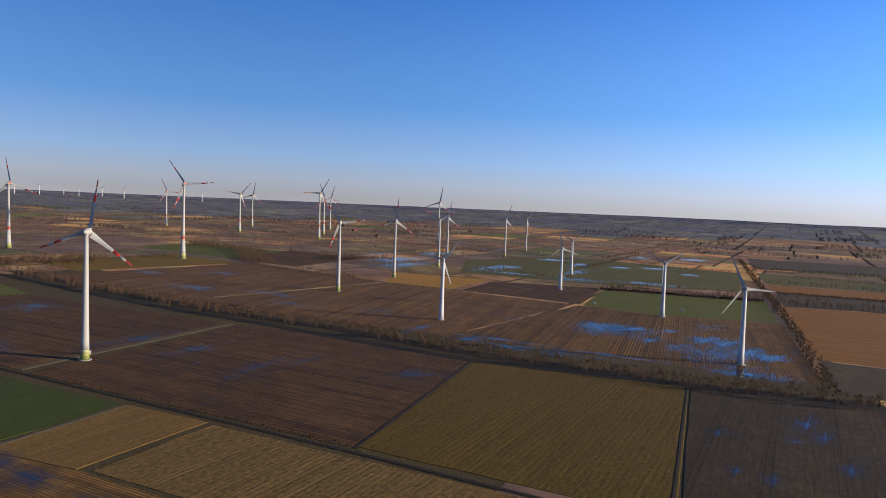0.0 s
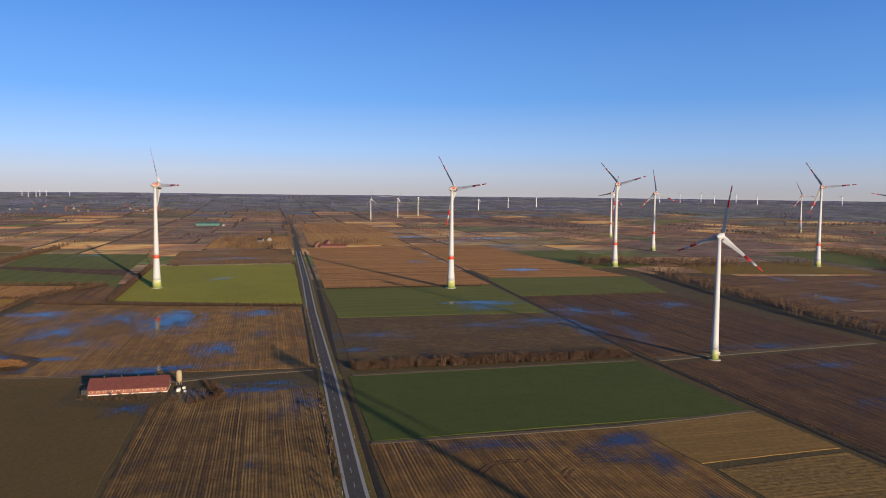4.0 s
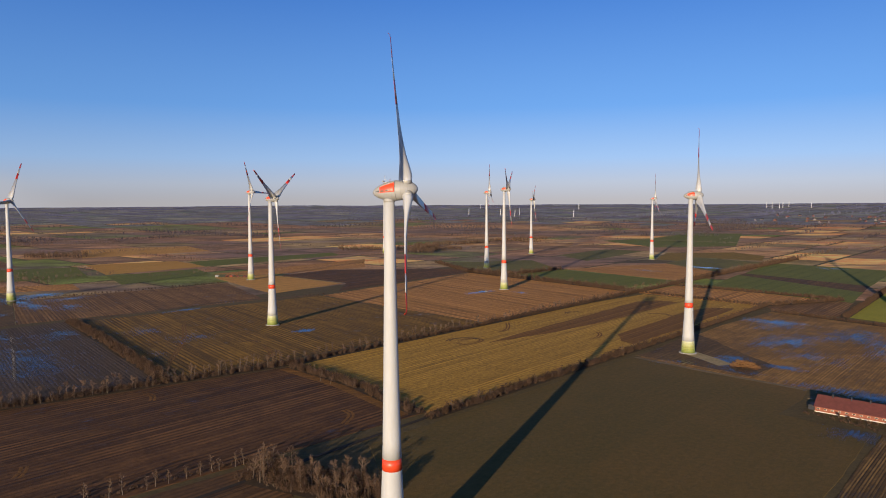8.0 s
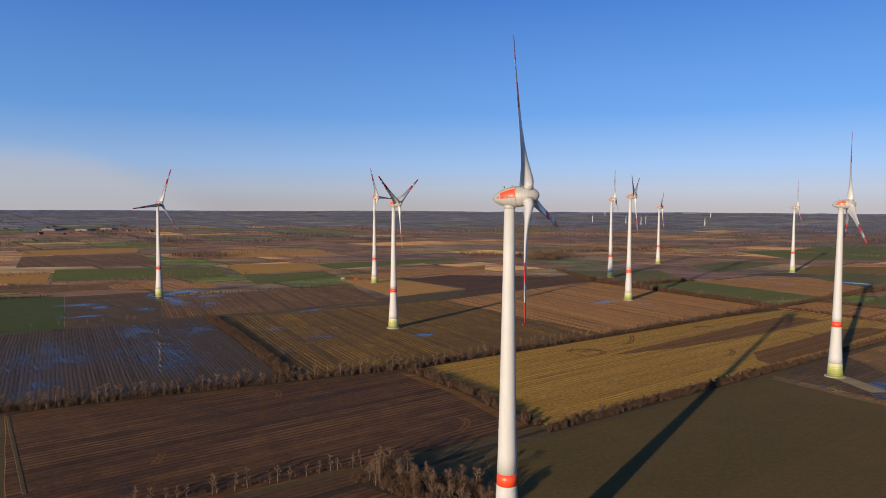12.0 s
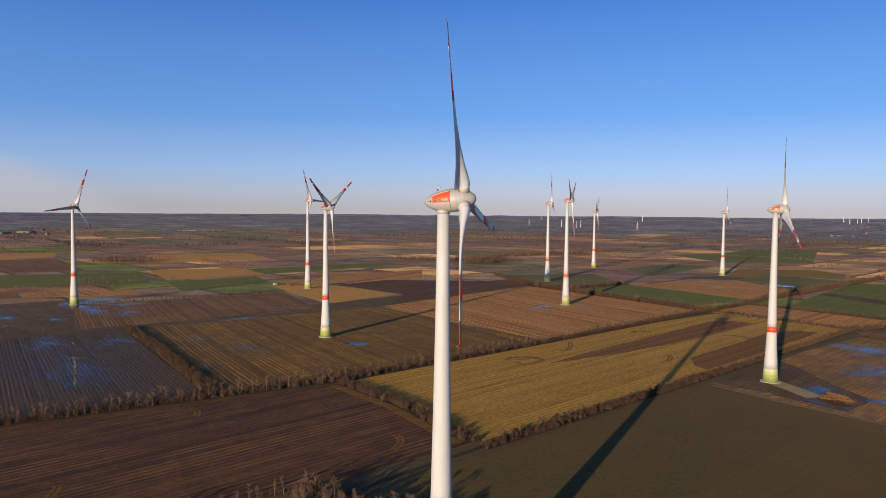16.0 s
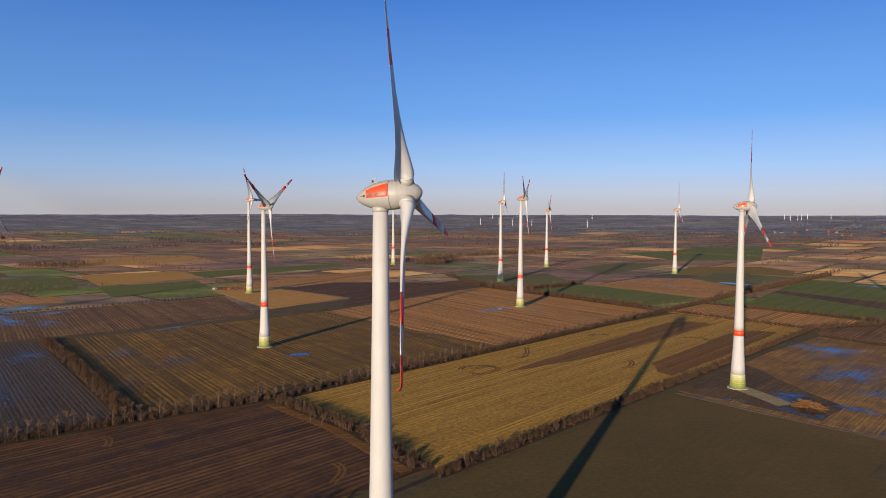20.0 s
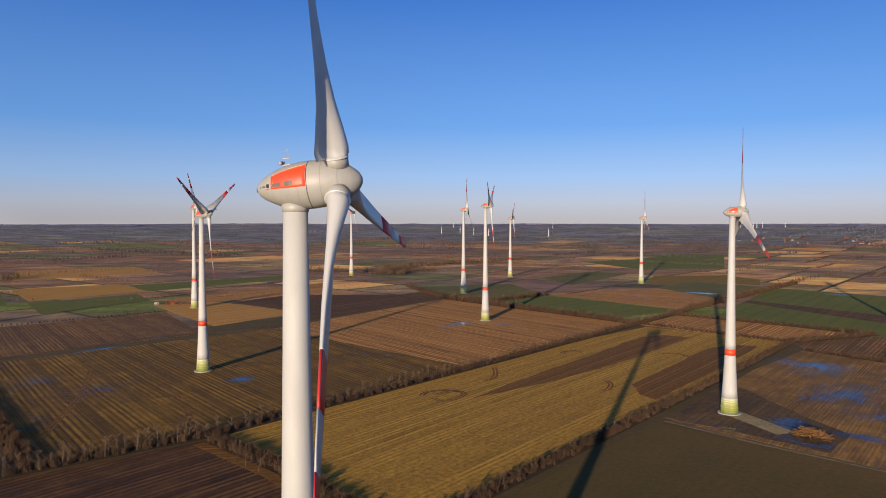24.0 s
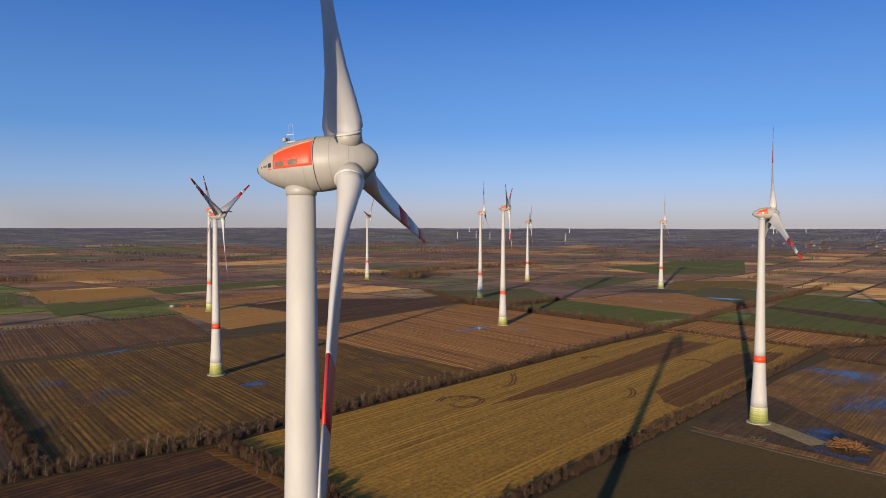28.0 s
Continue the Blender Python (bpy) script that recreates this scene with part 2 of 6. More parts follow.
FIELD = {
    "plough": field_material("plough_soil", (0.038, 0.015, 0.007), (0.098, 0.041, 0.012), (0.274, 0.124, 0.036), 3.3, 0.5, 24, wet=0.25, lines=0.95, clods=0.4, cut=True),
    "dark": field_material("dark_soil", (0.047, 0.023, 0.011), (0.104, 0.050, 0.019), (0.231, 0.114, 0.038), 2.8, 0.6, 24, wet=0.5, lines=0.9, cut=True),
    "flooded": field_material("flooded_soil", (0.030, 0.020, 0.017), (0.062, 0.040, 0.029), (0.125, 0.080, 0.048), 2.2, 0.6, 0, wet=1.3, lines=0.8, cut=True),
    "russet": field_material("russet_stubble", (0.092, 0.043, 0.016), (0.213, 0.101, 0.034), (0.391, 0.196, 0.063), 2.9, 0.6, 24, wet=0.45, lines=0.9, cut=True),
    "wet": field_material("wet_soil", (0.090, 0.048, 0.019), (0.224, 0.110, 0.030), (0.505, 0.251, 0.064), 3.0, 0.6, 18, wet=0.9, lines=0.75),
    "stubble": field_material("maize_stubble", (0.116, 0.050, 0.015), (0.310, 0.135, 0.035), (0.738, 0.338, 0.083), 3.6, 0.7, 18, lines=0.95, cut=True),
    "tan": field_material("pale_stubble", (0.261, 0.120, 0.025), (0.482, 0.226, 0.047), (0.682, 0.346, 0.077), 3.0, 0.55, 18, lines=0.6),
    "orange": field_material("dry_grass", (0.300, 0.138, 0.022), (0.429, 0.204, 0.032), (0.572, 0.299, 0.052), 4.0, 0.35, 0),
    "olive": field_material("olive_stubble", (0.104, 0.061, 0.006), (0.208, 0.123, 0.013), (0.311, 0.181, 0.022), 2.6, 0.62, 14, lines=0.55),
    "gold": field_material("golden_stubble", (0.112, 0.054, 0.009), (0.335, 0.174, 0.022), (0.610, 0.332, 0.046), 2.8, 0.55, 0, patch=0.013, coarse=0.6, lines=0.7, clods=0.6),
    "oliverow": field_material("rowed_olive_stubble", (0.092, 0.046, 0.008), (0.233, 0.116, 0.016), (0.419, 0.215, 0.029), 3.1, 0.5, 14, wet=0.35, lines=1.0, clods=0.35, cut=True),
    "rough": field_material("rough_grass", (0.110, 0.061, 0.014), (0.207, 0.115, 0.028), (0.338, 0.191, 0.050), 3.0, 0.5, 0, lines=0.3),
    "crop": field_material("thin_winter_crop", (0.055, 0.050, 0.009), (0.099, 0.068, 0.015), (0.167, 0.092, 0.025), 5.0, 0.16, 0, patch=0.009, coarse=0.25, lines=0.08),
    "green": field_material("green_crop", (0.077, 0.084, 0.010), (0.119, 0.130, 0.015), (0.173, 0.171, 0.025), 4.0, 0.3, 18, lines=0.3),
    "bright": field_material("bright_grass", (0.167, 0.160, 0.011), (0.246, 0.237, 0.015), (0.358, 0.307, 0.026), 4.0, 0.2, 0),
    "dull": field_material("dull_grass", (0.107, 0.083, 0.016), (0.144, 0.136, 0.030), (0.220, 0.189, 0.048), 4.0, 0.25, 0, wet=0.4),
    "ochre": field_material("ochre_stubble", (0.181, 0.074, 0.012), (0.288, 0.119, 0.019), (0.415, 0.179, 0.032), 3.0, 0.45, 18, lines=0.6, clods=0.4),
    "moor": field_material("dark_moor", (0.060, 0.040, 0.020), (0.105, 0.074, 0.036), (0.170, 0.120, 0.060), 3.0, 0.4, 0, wet=0.2, patch=0.02),
    "sodden": field_material("sodden_brown_soil", (0.106, 0.055, 0.019), (0.264, 0.134, 0.037), (0.500, 0.256, 0.065), 1.7, 0.45, 0, wet=0.7, coarse=0.5, lines=0.55, clods=0.3, cut=True),
    "fallow": field_material("field_margin", (0.045, 0.033, 0.012), (0.085, 0.060, 0.021), (0.140, 0.096, 0.034), 1.4, 0.35, 0, patch=0.04),
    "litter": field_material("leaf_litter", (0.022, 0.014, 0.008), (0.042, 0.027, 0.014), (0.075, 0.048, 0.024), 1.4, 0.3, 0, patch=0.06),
    "finerow": field_material("fine_rowed_stubble", (0.054, 0.033, 0.003), (0.114, 0.070, 0.008), (0.197, 0.120, 0.013), 2.6, 0.4, 0, patch=0.02, coarse=0.5, lines=0.35, clods=0.5),
    "dampstubble": field_material("damp_maize_stubble", (0.066, 0.033, 0.009), (0.205, 0.103, 0.027), (0.460, 0.242, 0.065), 1.4, 0.3, 0, wet=0.35, coarse=0.4, lines=0.9, clods=0.25, cut=True),
    "tuft": field_material("tufted_rough_grass", (0.050, 0.029, 0.008), (0.170, 0.098, 0.026), (0.340, 0.200, 0.056), 2.4, 0.7, 0, patch=0.05, coarse=0.7, lines=0.5, clods=0.6),
    "meadow": field_material("meadow_grass", (0.036, 0.052, 0.006), (0.058, 0.078, 0.008), (0.088, 0.104, 0.012), 6.0, 0.15, 0, patch=0.02, coarse=0.6),
    "soaked": field_material("soaked_soil", (0.048, 0.025, 0.011), (0.139, 0.069, 0.020), (0.306, 0.153, 0.037), 2.1, 0.5, 0, wet=0.9, coarse=0.5, lines=0.9, cut=True),
    "maize": field_material("cut_maize_rows", (0.041, 0.022, 0.008), (0.120, 0.064, 0.018), (0.445, 0.249, 0.072), 1.05, 0.3, 0, wet=0.5, coarse=0.4, lines=0.95, clods=0.25, cut=True),
    "strip": field_material("turned_brown_strip", (0.080, 0.034, 0.007), (0.159, 0.068, 0.013), (0.265, 0.120, 0.022), 3.2, 0.5, 0, lines=0.7, clods=0.5),
    "damp": field_material("damp_soil", (0.042, 0.027, 0.013), (0.077, 0.050, 0.025), (0.125, 0.081, 0.041), 3.0, 0.2, 24, wet=0.4, patch=0.03, lines=0.25),
    "marsh": field_material("marshy_rough_pasture", (0.048, 0.027, 0.013), (0.125, 0.072, 0.025), (0.235, 0.140, 0.044), 3.0, 0.4, 0, wet=0.7, patch=0.03, coarse=0.7, lines=0.15, clods=0.5),
    "mud": field_material("wet_mud", (0.044, 0.025, 0.014), (0.095, 0.055, 0.024), (0.189, 0.109, 0.044), 3.0, 0.4, 0, wet=0.9, patch=0.03, lines=0.4),
    "verge": field_material("verge_grass", (0.066, 0.053, 0.012), (0.122, 0.090, 0.021), (0.206, 0.143, 0.037), 1.2, 0.35, 0, patch=0.05),
}


def far_material(name="distant_fields", k=2.3, cold=0.93, even=0.0, heath=0.7, wood=(0.200, 0.132, 0.112)):
    """Distant parcels: each its own crop, with broken rows."""
    m, t, b = tree_of(name)
    geo = t.nodes.new("ShaderNodeNewGeometry")
    own = geo.outputs["Random Per Island"]
    v = coords(t)
    r = t.nodes.new("ShaderNodeValToRGB")
    r.color_ramp.interpolation = "CONSTANT"
    stops = [(0.0, (0.150, 0.078, 0.046)), (0.20, (0.330, 0.175, 0.070)), (0.28, (0.120, 0.082, 0.042)), (0.42, (0.190, 0.102, 0.054)),
             (0.54, (0.370, 0.205, 0.080)), (0.60, (0.075, 0.085, 0.022)), (0.70, (0.160, 0.105, 0.056)), (0.80, (0.115, 0.064, 0.040)), (0.93, (0.270, 0.150, 0.070))]
    # cold shifts colours to blue, even levels them: haze put into the farthest fields
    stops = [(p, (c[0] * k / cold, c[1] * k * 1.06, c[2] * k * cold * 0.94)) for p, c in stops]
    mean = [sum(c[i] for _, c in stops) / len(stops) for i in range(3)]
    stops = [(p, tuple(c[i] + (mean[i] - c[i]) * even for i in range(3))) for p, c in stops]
    els = r.color_ramp.elements
    els[0].position, els[0].color = 0.0, (*stops[0][1], 1)
    els[1].position, els[1].color = stops[-1][0], (*stops[-1][1], 1)
    for pos, col in stops[1:-1]:
        els.new(pos).color = (*col, 1)
    t.links.new(own, r.inputs[0])
    f = grain(t, v, 0.012, 6, 0.7)
    g = grain(t, coords(t, (0.3, 0.05, 1)), 1.0, 4, 0.7)
    wide = grain(t, coords(t, (0.0011, 0.0030, 1)), 1.0, 8, 0.68)
    strip = grain(t, coords(t, (0.004, 0.02, 1)), 1.0, 5, 0.7)
    c = blend(t, 0.75, r.outputs[0], ramp(t, f, [(0.3, (0.2, 0.2, 0.2)), (0.7, (0.8, 0.8, 0.8))]), "OVERLAY")
    c = blend(t, 0.5, c, ramp(t, g, [(0.3, (0.15, 0.15, 0.15)), (0.7, (0.85, 0.85, 0.85))]), "OVERLAY")
    c = blend(t, 0.6, c, ramp(t, strip, [(0.35, (0.2, 0.2, 0.2)), (0.65, (0.8, 0.8, 0.8))]), "OVERLAY")
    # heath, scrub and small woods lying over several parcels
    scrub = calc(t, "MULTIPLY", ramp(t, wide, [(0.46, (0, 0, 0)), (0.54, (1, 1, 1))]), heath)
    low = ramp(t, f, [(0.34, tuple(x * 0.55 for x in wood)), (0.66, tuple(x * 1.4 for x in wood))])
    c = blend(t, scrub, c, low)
    t.links.new(c, b.inputs["Base Color"])
    b.inputs["Roughness"].default_value = 0.95
    b.inputs["Specular IOR Level"].default_value = 0.15
    bump(t, b, f, 0.5, 1.5)
    return m


def water_material():
    """Standing water in furrows: the mesh's edge value thins it out into streaks along the rows."""
    m, t, b = tree_of("standing_water")
    b.inputs["Base Color"].default_value = (0.042, 0.040, 0.040, 1)
    b.inputs["Roughness"].default_value = 0.03
    b.inputs["IOR"].default_value = 1.33
    b.inputs["Specular IOR Level"].default_value = 0.8
    a = t.nodes.new("ShaderNodeAttribute")
    a.attribute_name = "edge"
    row = grain(t, coords(t, (0.03, 0.62, 1)), 1.0, 4, 0.75)
    spot = grain(t, coords(t), 0.05, 5, 0.7)
    body = calc(t, "ADD", calc(t, "MULTIPLY", row, 1.3), calc(t, "MULTIPLY", spot, 1.0))
    keep = calc(t, "SUBTRACT", calc(t, "SUBTRACT", body, calc(t, "MULTIPLY", a.outputs["Fac"], 0.42)), 0.45)
    mask = ramp(t, keep, [(0.50, (0, 0, 0)), (0.70, (0.22, 0.22, 0.22)), (0.95, (0.85, 0.85, 0.85))])
    mix = t.nodes.new("ShaderNodeMixShader")
    clear = t.nodes.new("ShaderNodeBsdfTransparent")
    t.links.new(mask, mix.inputs[0])
    t.links.new(clear.outputs[0], mix.inputs[1])
    t.links.new(b.outputs[0], mix.inputs[2])
    t.links.new(mix.outputs[0], t.nodes["Material Output"].inputs[0])
    wave = grain(t, coords(t), 1.5, 2)
    bump(t, b, wave, 0.02, 0.03)
    return m


def bark_material(name, dark, light):
    m, t, b = tree_of(name)
    info = t.nodes.new("ShaderNodeObjectInfo")
    f = grain(t, coords(t, (1, 1, 0.3)), 1.2, 4)
    c = ramp(t, f, [(0.3, dark), (0.7, light)])
    tint = ramp(t, info.outputs["Random"], [(0, (0.72, 0.70, 0.68)), (1, (1.0, 1.0, 1.0))])
    c = blend(t, 1.0, c, tint, "MULTIPLY")
    t.links.new(c, b.inputs["Base Color"])
    b.inputs["Roughness"].default_value = 0.9
    b.inputs["Specular IOR Level"].default_value = 0.2
    return m


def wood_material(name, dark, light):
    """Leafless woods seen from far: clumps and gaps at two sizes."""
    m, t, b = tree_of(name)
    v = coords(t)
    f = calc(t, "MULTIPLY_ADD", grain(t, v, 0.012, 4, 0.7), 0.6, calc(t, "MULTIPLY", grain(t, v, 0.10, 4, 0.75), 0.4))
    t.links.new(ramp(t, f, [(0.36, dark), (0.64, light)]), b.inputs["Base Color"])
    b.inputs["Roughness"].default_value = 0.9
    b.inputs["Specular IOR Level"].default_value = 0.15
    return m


WHITE = painted("white_paint", (0.405, 0.402, 0.383), 0.6, 0.05)
SHELL = painted("grey_shell_paint", (0.305, 0.296, 0.270), 0.42, 0.06, 0.9)
BLADE = painted("blade_gelcoat", (0.44, 0.44, 0.43), 0.30, 0.05, 0.5)
RED = painted("signal_red", (0.66, 0.060, 0.018), 0.35, 0.06)
DEEP_RED = painted("blade_red", (0.55, 0.035, 0.025), 0.35, 0.06)
GREYMETAL = painted("grey_tower_paint", (0.55, 0.56, 0.57), 0.4, 0.05)
GREENS = []
for step in range(8):
    f = step / 7
    GREENS.append(painted("base_green", (0.15 + 0.34 * f, 0.185 + 0.31 * f, 0.04 + 0.25 * f * f), 0.5, 0.12))
CONCRETE = painted("concrete", (0.36, 0.34, 0.30), 0.85, 0.2, 0.8, (1, 1, 1))
GRAVEL = field_material("gravel_pad", (0.17, 0.125, 0.055), (0.28, 0.21, 0.10), (0.42, 0.32, 0.17), 1.5, 0.15, 0, patch=0.08)
TRACK = field_material("earth_track", (0.065, 0.046, 0.025), (0.115, 0.083, 0.047), (0.19, 0.142, 0.082), 1.2, 0.35, 0, patch=0.06)
ASPHALT = field_material("asphalt", (0.048, 0.042, 0.037), (0.068, 0.060, 0.053), (0.096, 0.086, 0.076), 1.5, 0.3, 0, patch=0.05)
LINE = painted("road_paint", (0.36, 0.34, 0.30), 0.6, 0.15, 2.0)
DITCH = field_material("ditch_earth", (0.016, 0.012, 0.010), (0.028, 0.021, 0.015), (0.05, 0.038, 0.025), 1.5, 0.3, 0, patch=0.05)
WATER = water_material()
FAR = far_material()
# Haze painted into the base colour: a bluer, flatter copy of the distant fields.
HAZED_FIELDS = far_material("distant_heath", 1.9, 1.55, 0.6, 0.9, (0.165, 0.146, 0.220))
BARK = bark_material("bark", (0.079, 0.060, 0.044), (0.174, 0.134, 0.098))
TWIG = bark_material("twigs", (0.086, 0.053, 0.034), (0.192, 0.121, 0.074))
REED = bark_material("brown_shrub", (0.050, 0.029, 0.018), (0.120, 0.072, 0.042))
# Distance haze is painted into both far-wood colours, more into the farther.
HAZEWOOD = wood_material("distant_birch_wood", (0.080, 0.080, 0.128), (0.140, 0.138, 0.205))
FARWOOD = wood_material("distant_wood", (0.040, 0.032, 0.035), (0.105, 0.082, 0.084))
SEAM = painted("grey_seam", (0.22, 0.215, 0.20), 0.5, 0.05)
TANK = painted("tan_silo", (0.36, 0.27, 0.15), 0.6, 0.15)
TANPANE = painted("tan_window", (0.15, 0.105, 0.06), 0.15, 0.05)
GLASS = painted("dark_window", (0.035, 0.035, 0.03), 0.12, 0.02)
DARK = painted("dark_seam", (0.02, 0.02, 0.022), 0.6, 0.05)
GALV = painted("galvanised_steel", (0.30, 0.30, 0.31), 0.5, 0.1, 2.0, (1, 1, 1), 0.2)
TILE_RED = painted("red_roof_sheet", (0.125, 0.034, 0.026), 0.7, 0.15, 0.5, (1, 1, 1))
VILLAGE_BRICK = painted("weathered_brick", (0.15, 0.070, 0.048), 0.85, 0.15, 1.0, (1, 1, 1))
VILLAGE_RENDER = painted("grey_render", (0.17, 0.155, 0.15), 0.8, 0.1)
BRICK = painted("red_brick", (0.26, 0.085, 0.045), 0.85, 0.15, 1.0, (1, 1, 1))
CREAM = painted("cream_panel", (0.62, 0.57, 0.46), 0.7, 0.1)
TEAL = painted("green_sheet_wall", (0.035, 0.105, 0.09), 0.6, 0.1)
LOG = bark_material("cut_logs", (0.07, 0.032, 0.014), (0.21, 0.11, 0.042))
ORANGE_PAINT = painted("machine_orange", (0.28, 0.055, 0.02), 0.4, 0.1)


# ---- mesh helpers ----
def link(name, verts, faces, material, parent=None, label="", smooth=False, m=None):
    """One mesh object from corners and faces."""
    me = bpy.data.meshes.new(name)
    me.from_pydata([tuple(v) for v in verts], [], [tuple(f) for f in faces])
    if smooth:
        me.polygons.foreach_set("use_smooth", [True] * len(me.polygons))
    me.update()
    me.materials.append(material)
    ob = new(name, me)
    ob.parent = parent
    if m is not None:
        ob.matrix_basis = m
    if label:
        tagged(ob, label)
    return ob


def heavy(name, verts, tris, material):
    """One mesh object from large arrays of corners and triangles."""
    verts, tris = np.asarray(verts, np.float32), np.asarray(tris, np.int32)
    me = bpy.data.meshes.new(name)
    me.vertices.add(len(verts))
    me.vertices.foreach_set("co", verts.ravel())
    me.loops.add(tris.size)
    me.loops.foreach_set("vertex_index", tris.ravel())
    me.polygons.add(len(tris))
    me.polygons.foreach_set("loop_start", np.arange(0, tris.size, 3, dtype=np.int32))
    me.update(calc_edges=True)
    me.materials.append(material)
    return new(name, me)


def part(name, bm, material, parent, label="", smooth=False, m=None):
    me = bpy.data.meshes.new(name)
    bm.to_mesh(me)
    bm.free()
    if smooth:
        me.polygons.foreach_set("use_smooth", [True] * len(me.polygons))
    me.materials.append(material)
    ob = new(name, me)
    ob.parent = parent
    if m is not None:
        ob.matrix_basis = m
    if label:
        tagged(ob, label)
    return ob


def box(sx, sy, sz, bevel=0.0, at=(0, 0, 0)):
    bm = bmesh.new()
    bmesh.ops.create_cube(bm, size=1, matrix=Matrix.Translation(at) @ Matrix.Diagonal((sx, sy, sz, 1)))
    if bevel:
        bmesh.ops.bevel(bm, geom=bm.edges[:], offset=bevel, segments=2, affect="EDGES")
    return bm


def lathe(profile, sides=48, caps=True):
    """Corners and faces of a shape turned round z, from (radius, height) rows."""
    verts, faces = [], []
    for r, z in profile:
        verts += [(r * math.cos(2 * math.pi * k / sides), r * math.sin(2 * math.pi * k / sides), z) for k in range(sides)]
    for i in range(len(profile) - 1):
        for k in range(sides):
            j = (k + 1) % sides
            faces.append((i * sides + k, i * sides + j, (i + 1) * sides + j, (i + 1) * sides + k))
    if caps:
        faces.append(tuple(range(sides))[::-1])
        faces.append(tuple((len(profile) - 1) * sides + k for k in range(sides)))
    return verts, faces


def thing(name, m, label, category, group=""):
    ob = new(name)
    ob.matrix_basis = m
    ob.empty_display_size = 1
    return tagged(ob, label, category, group)


# ---- the plan: u runs along the road, v to its left ----
CU, SU = 0.745, 0.667


def uv(u, v, z=0.0):
    return Vector((CU * u - SU * v, SU * u + CU * v, z))


def lift(x, y):
    """Raises the land far out so that its edge meets the camera's horizon."""
    k = max(0.0, (math.hypot(x, y + 100) - 2300) / 2550)
    return 70.5 * k ** 1.3


ROAD_LINE = [(-420, -146), (96, -154), (230, -158), (425, -162), (640, -169), (1010, -178), (1590, -193), (2300, -212)]


def road_v(u):
    for (a, b), (c, d) in zip(ROAD_LINE, ROAD_LINE[1:]):
        if u <= c:
            return b + (d - b) * (u - a) / (c - a)
    return ROAD_LINE[-1][1]


# ---- ground ----
def build_ground():
    rings = [0, 60, 150, 300, 500, 800, 1200, 1700, 2300, 2600, 2900, 3200, 3500, 3800, 4100, 4400, 4650, 4860]
    sides, verts, faces = 96, [(0, -100, -0.12)], []
    for r in rings[1:]:
        for k in range(sides):
            x, y = r * math.cos(2 * math.pi * k / sides), r * math.sin(2 * math.pi * k / sides) - 100
            verts.append((x, y, lift(x, y) - (0.12 if r < 2300 else 4.0)))
    for k in range(sides):
        faces.append((0, 1 + k, 1 + (k + 1) % sides))
    for i in range(len(rings) - 2):
        for k in range(sides):
            a, b = 1 + i * sides + k, 1 + i * sides + (k + 1) % sides
            faces.append((a, a + sides, b + sides, b))
    return tagged(link("ground", verts, faces, FIELD["fallow"]), "flat brown and olive farmland reaching to the horizon", "ground", kind="structure")


build_ground()


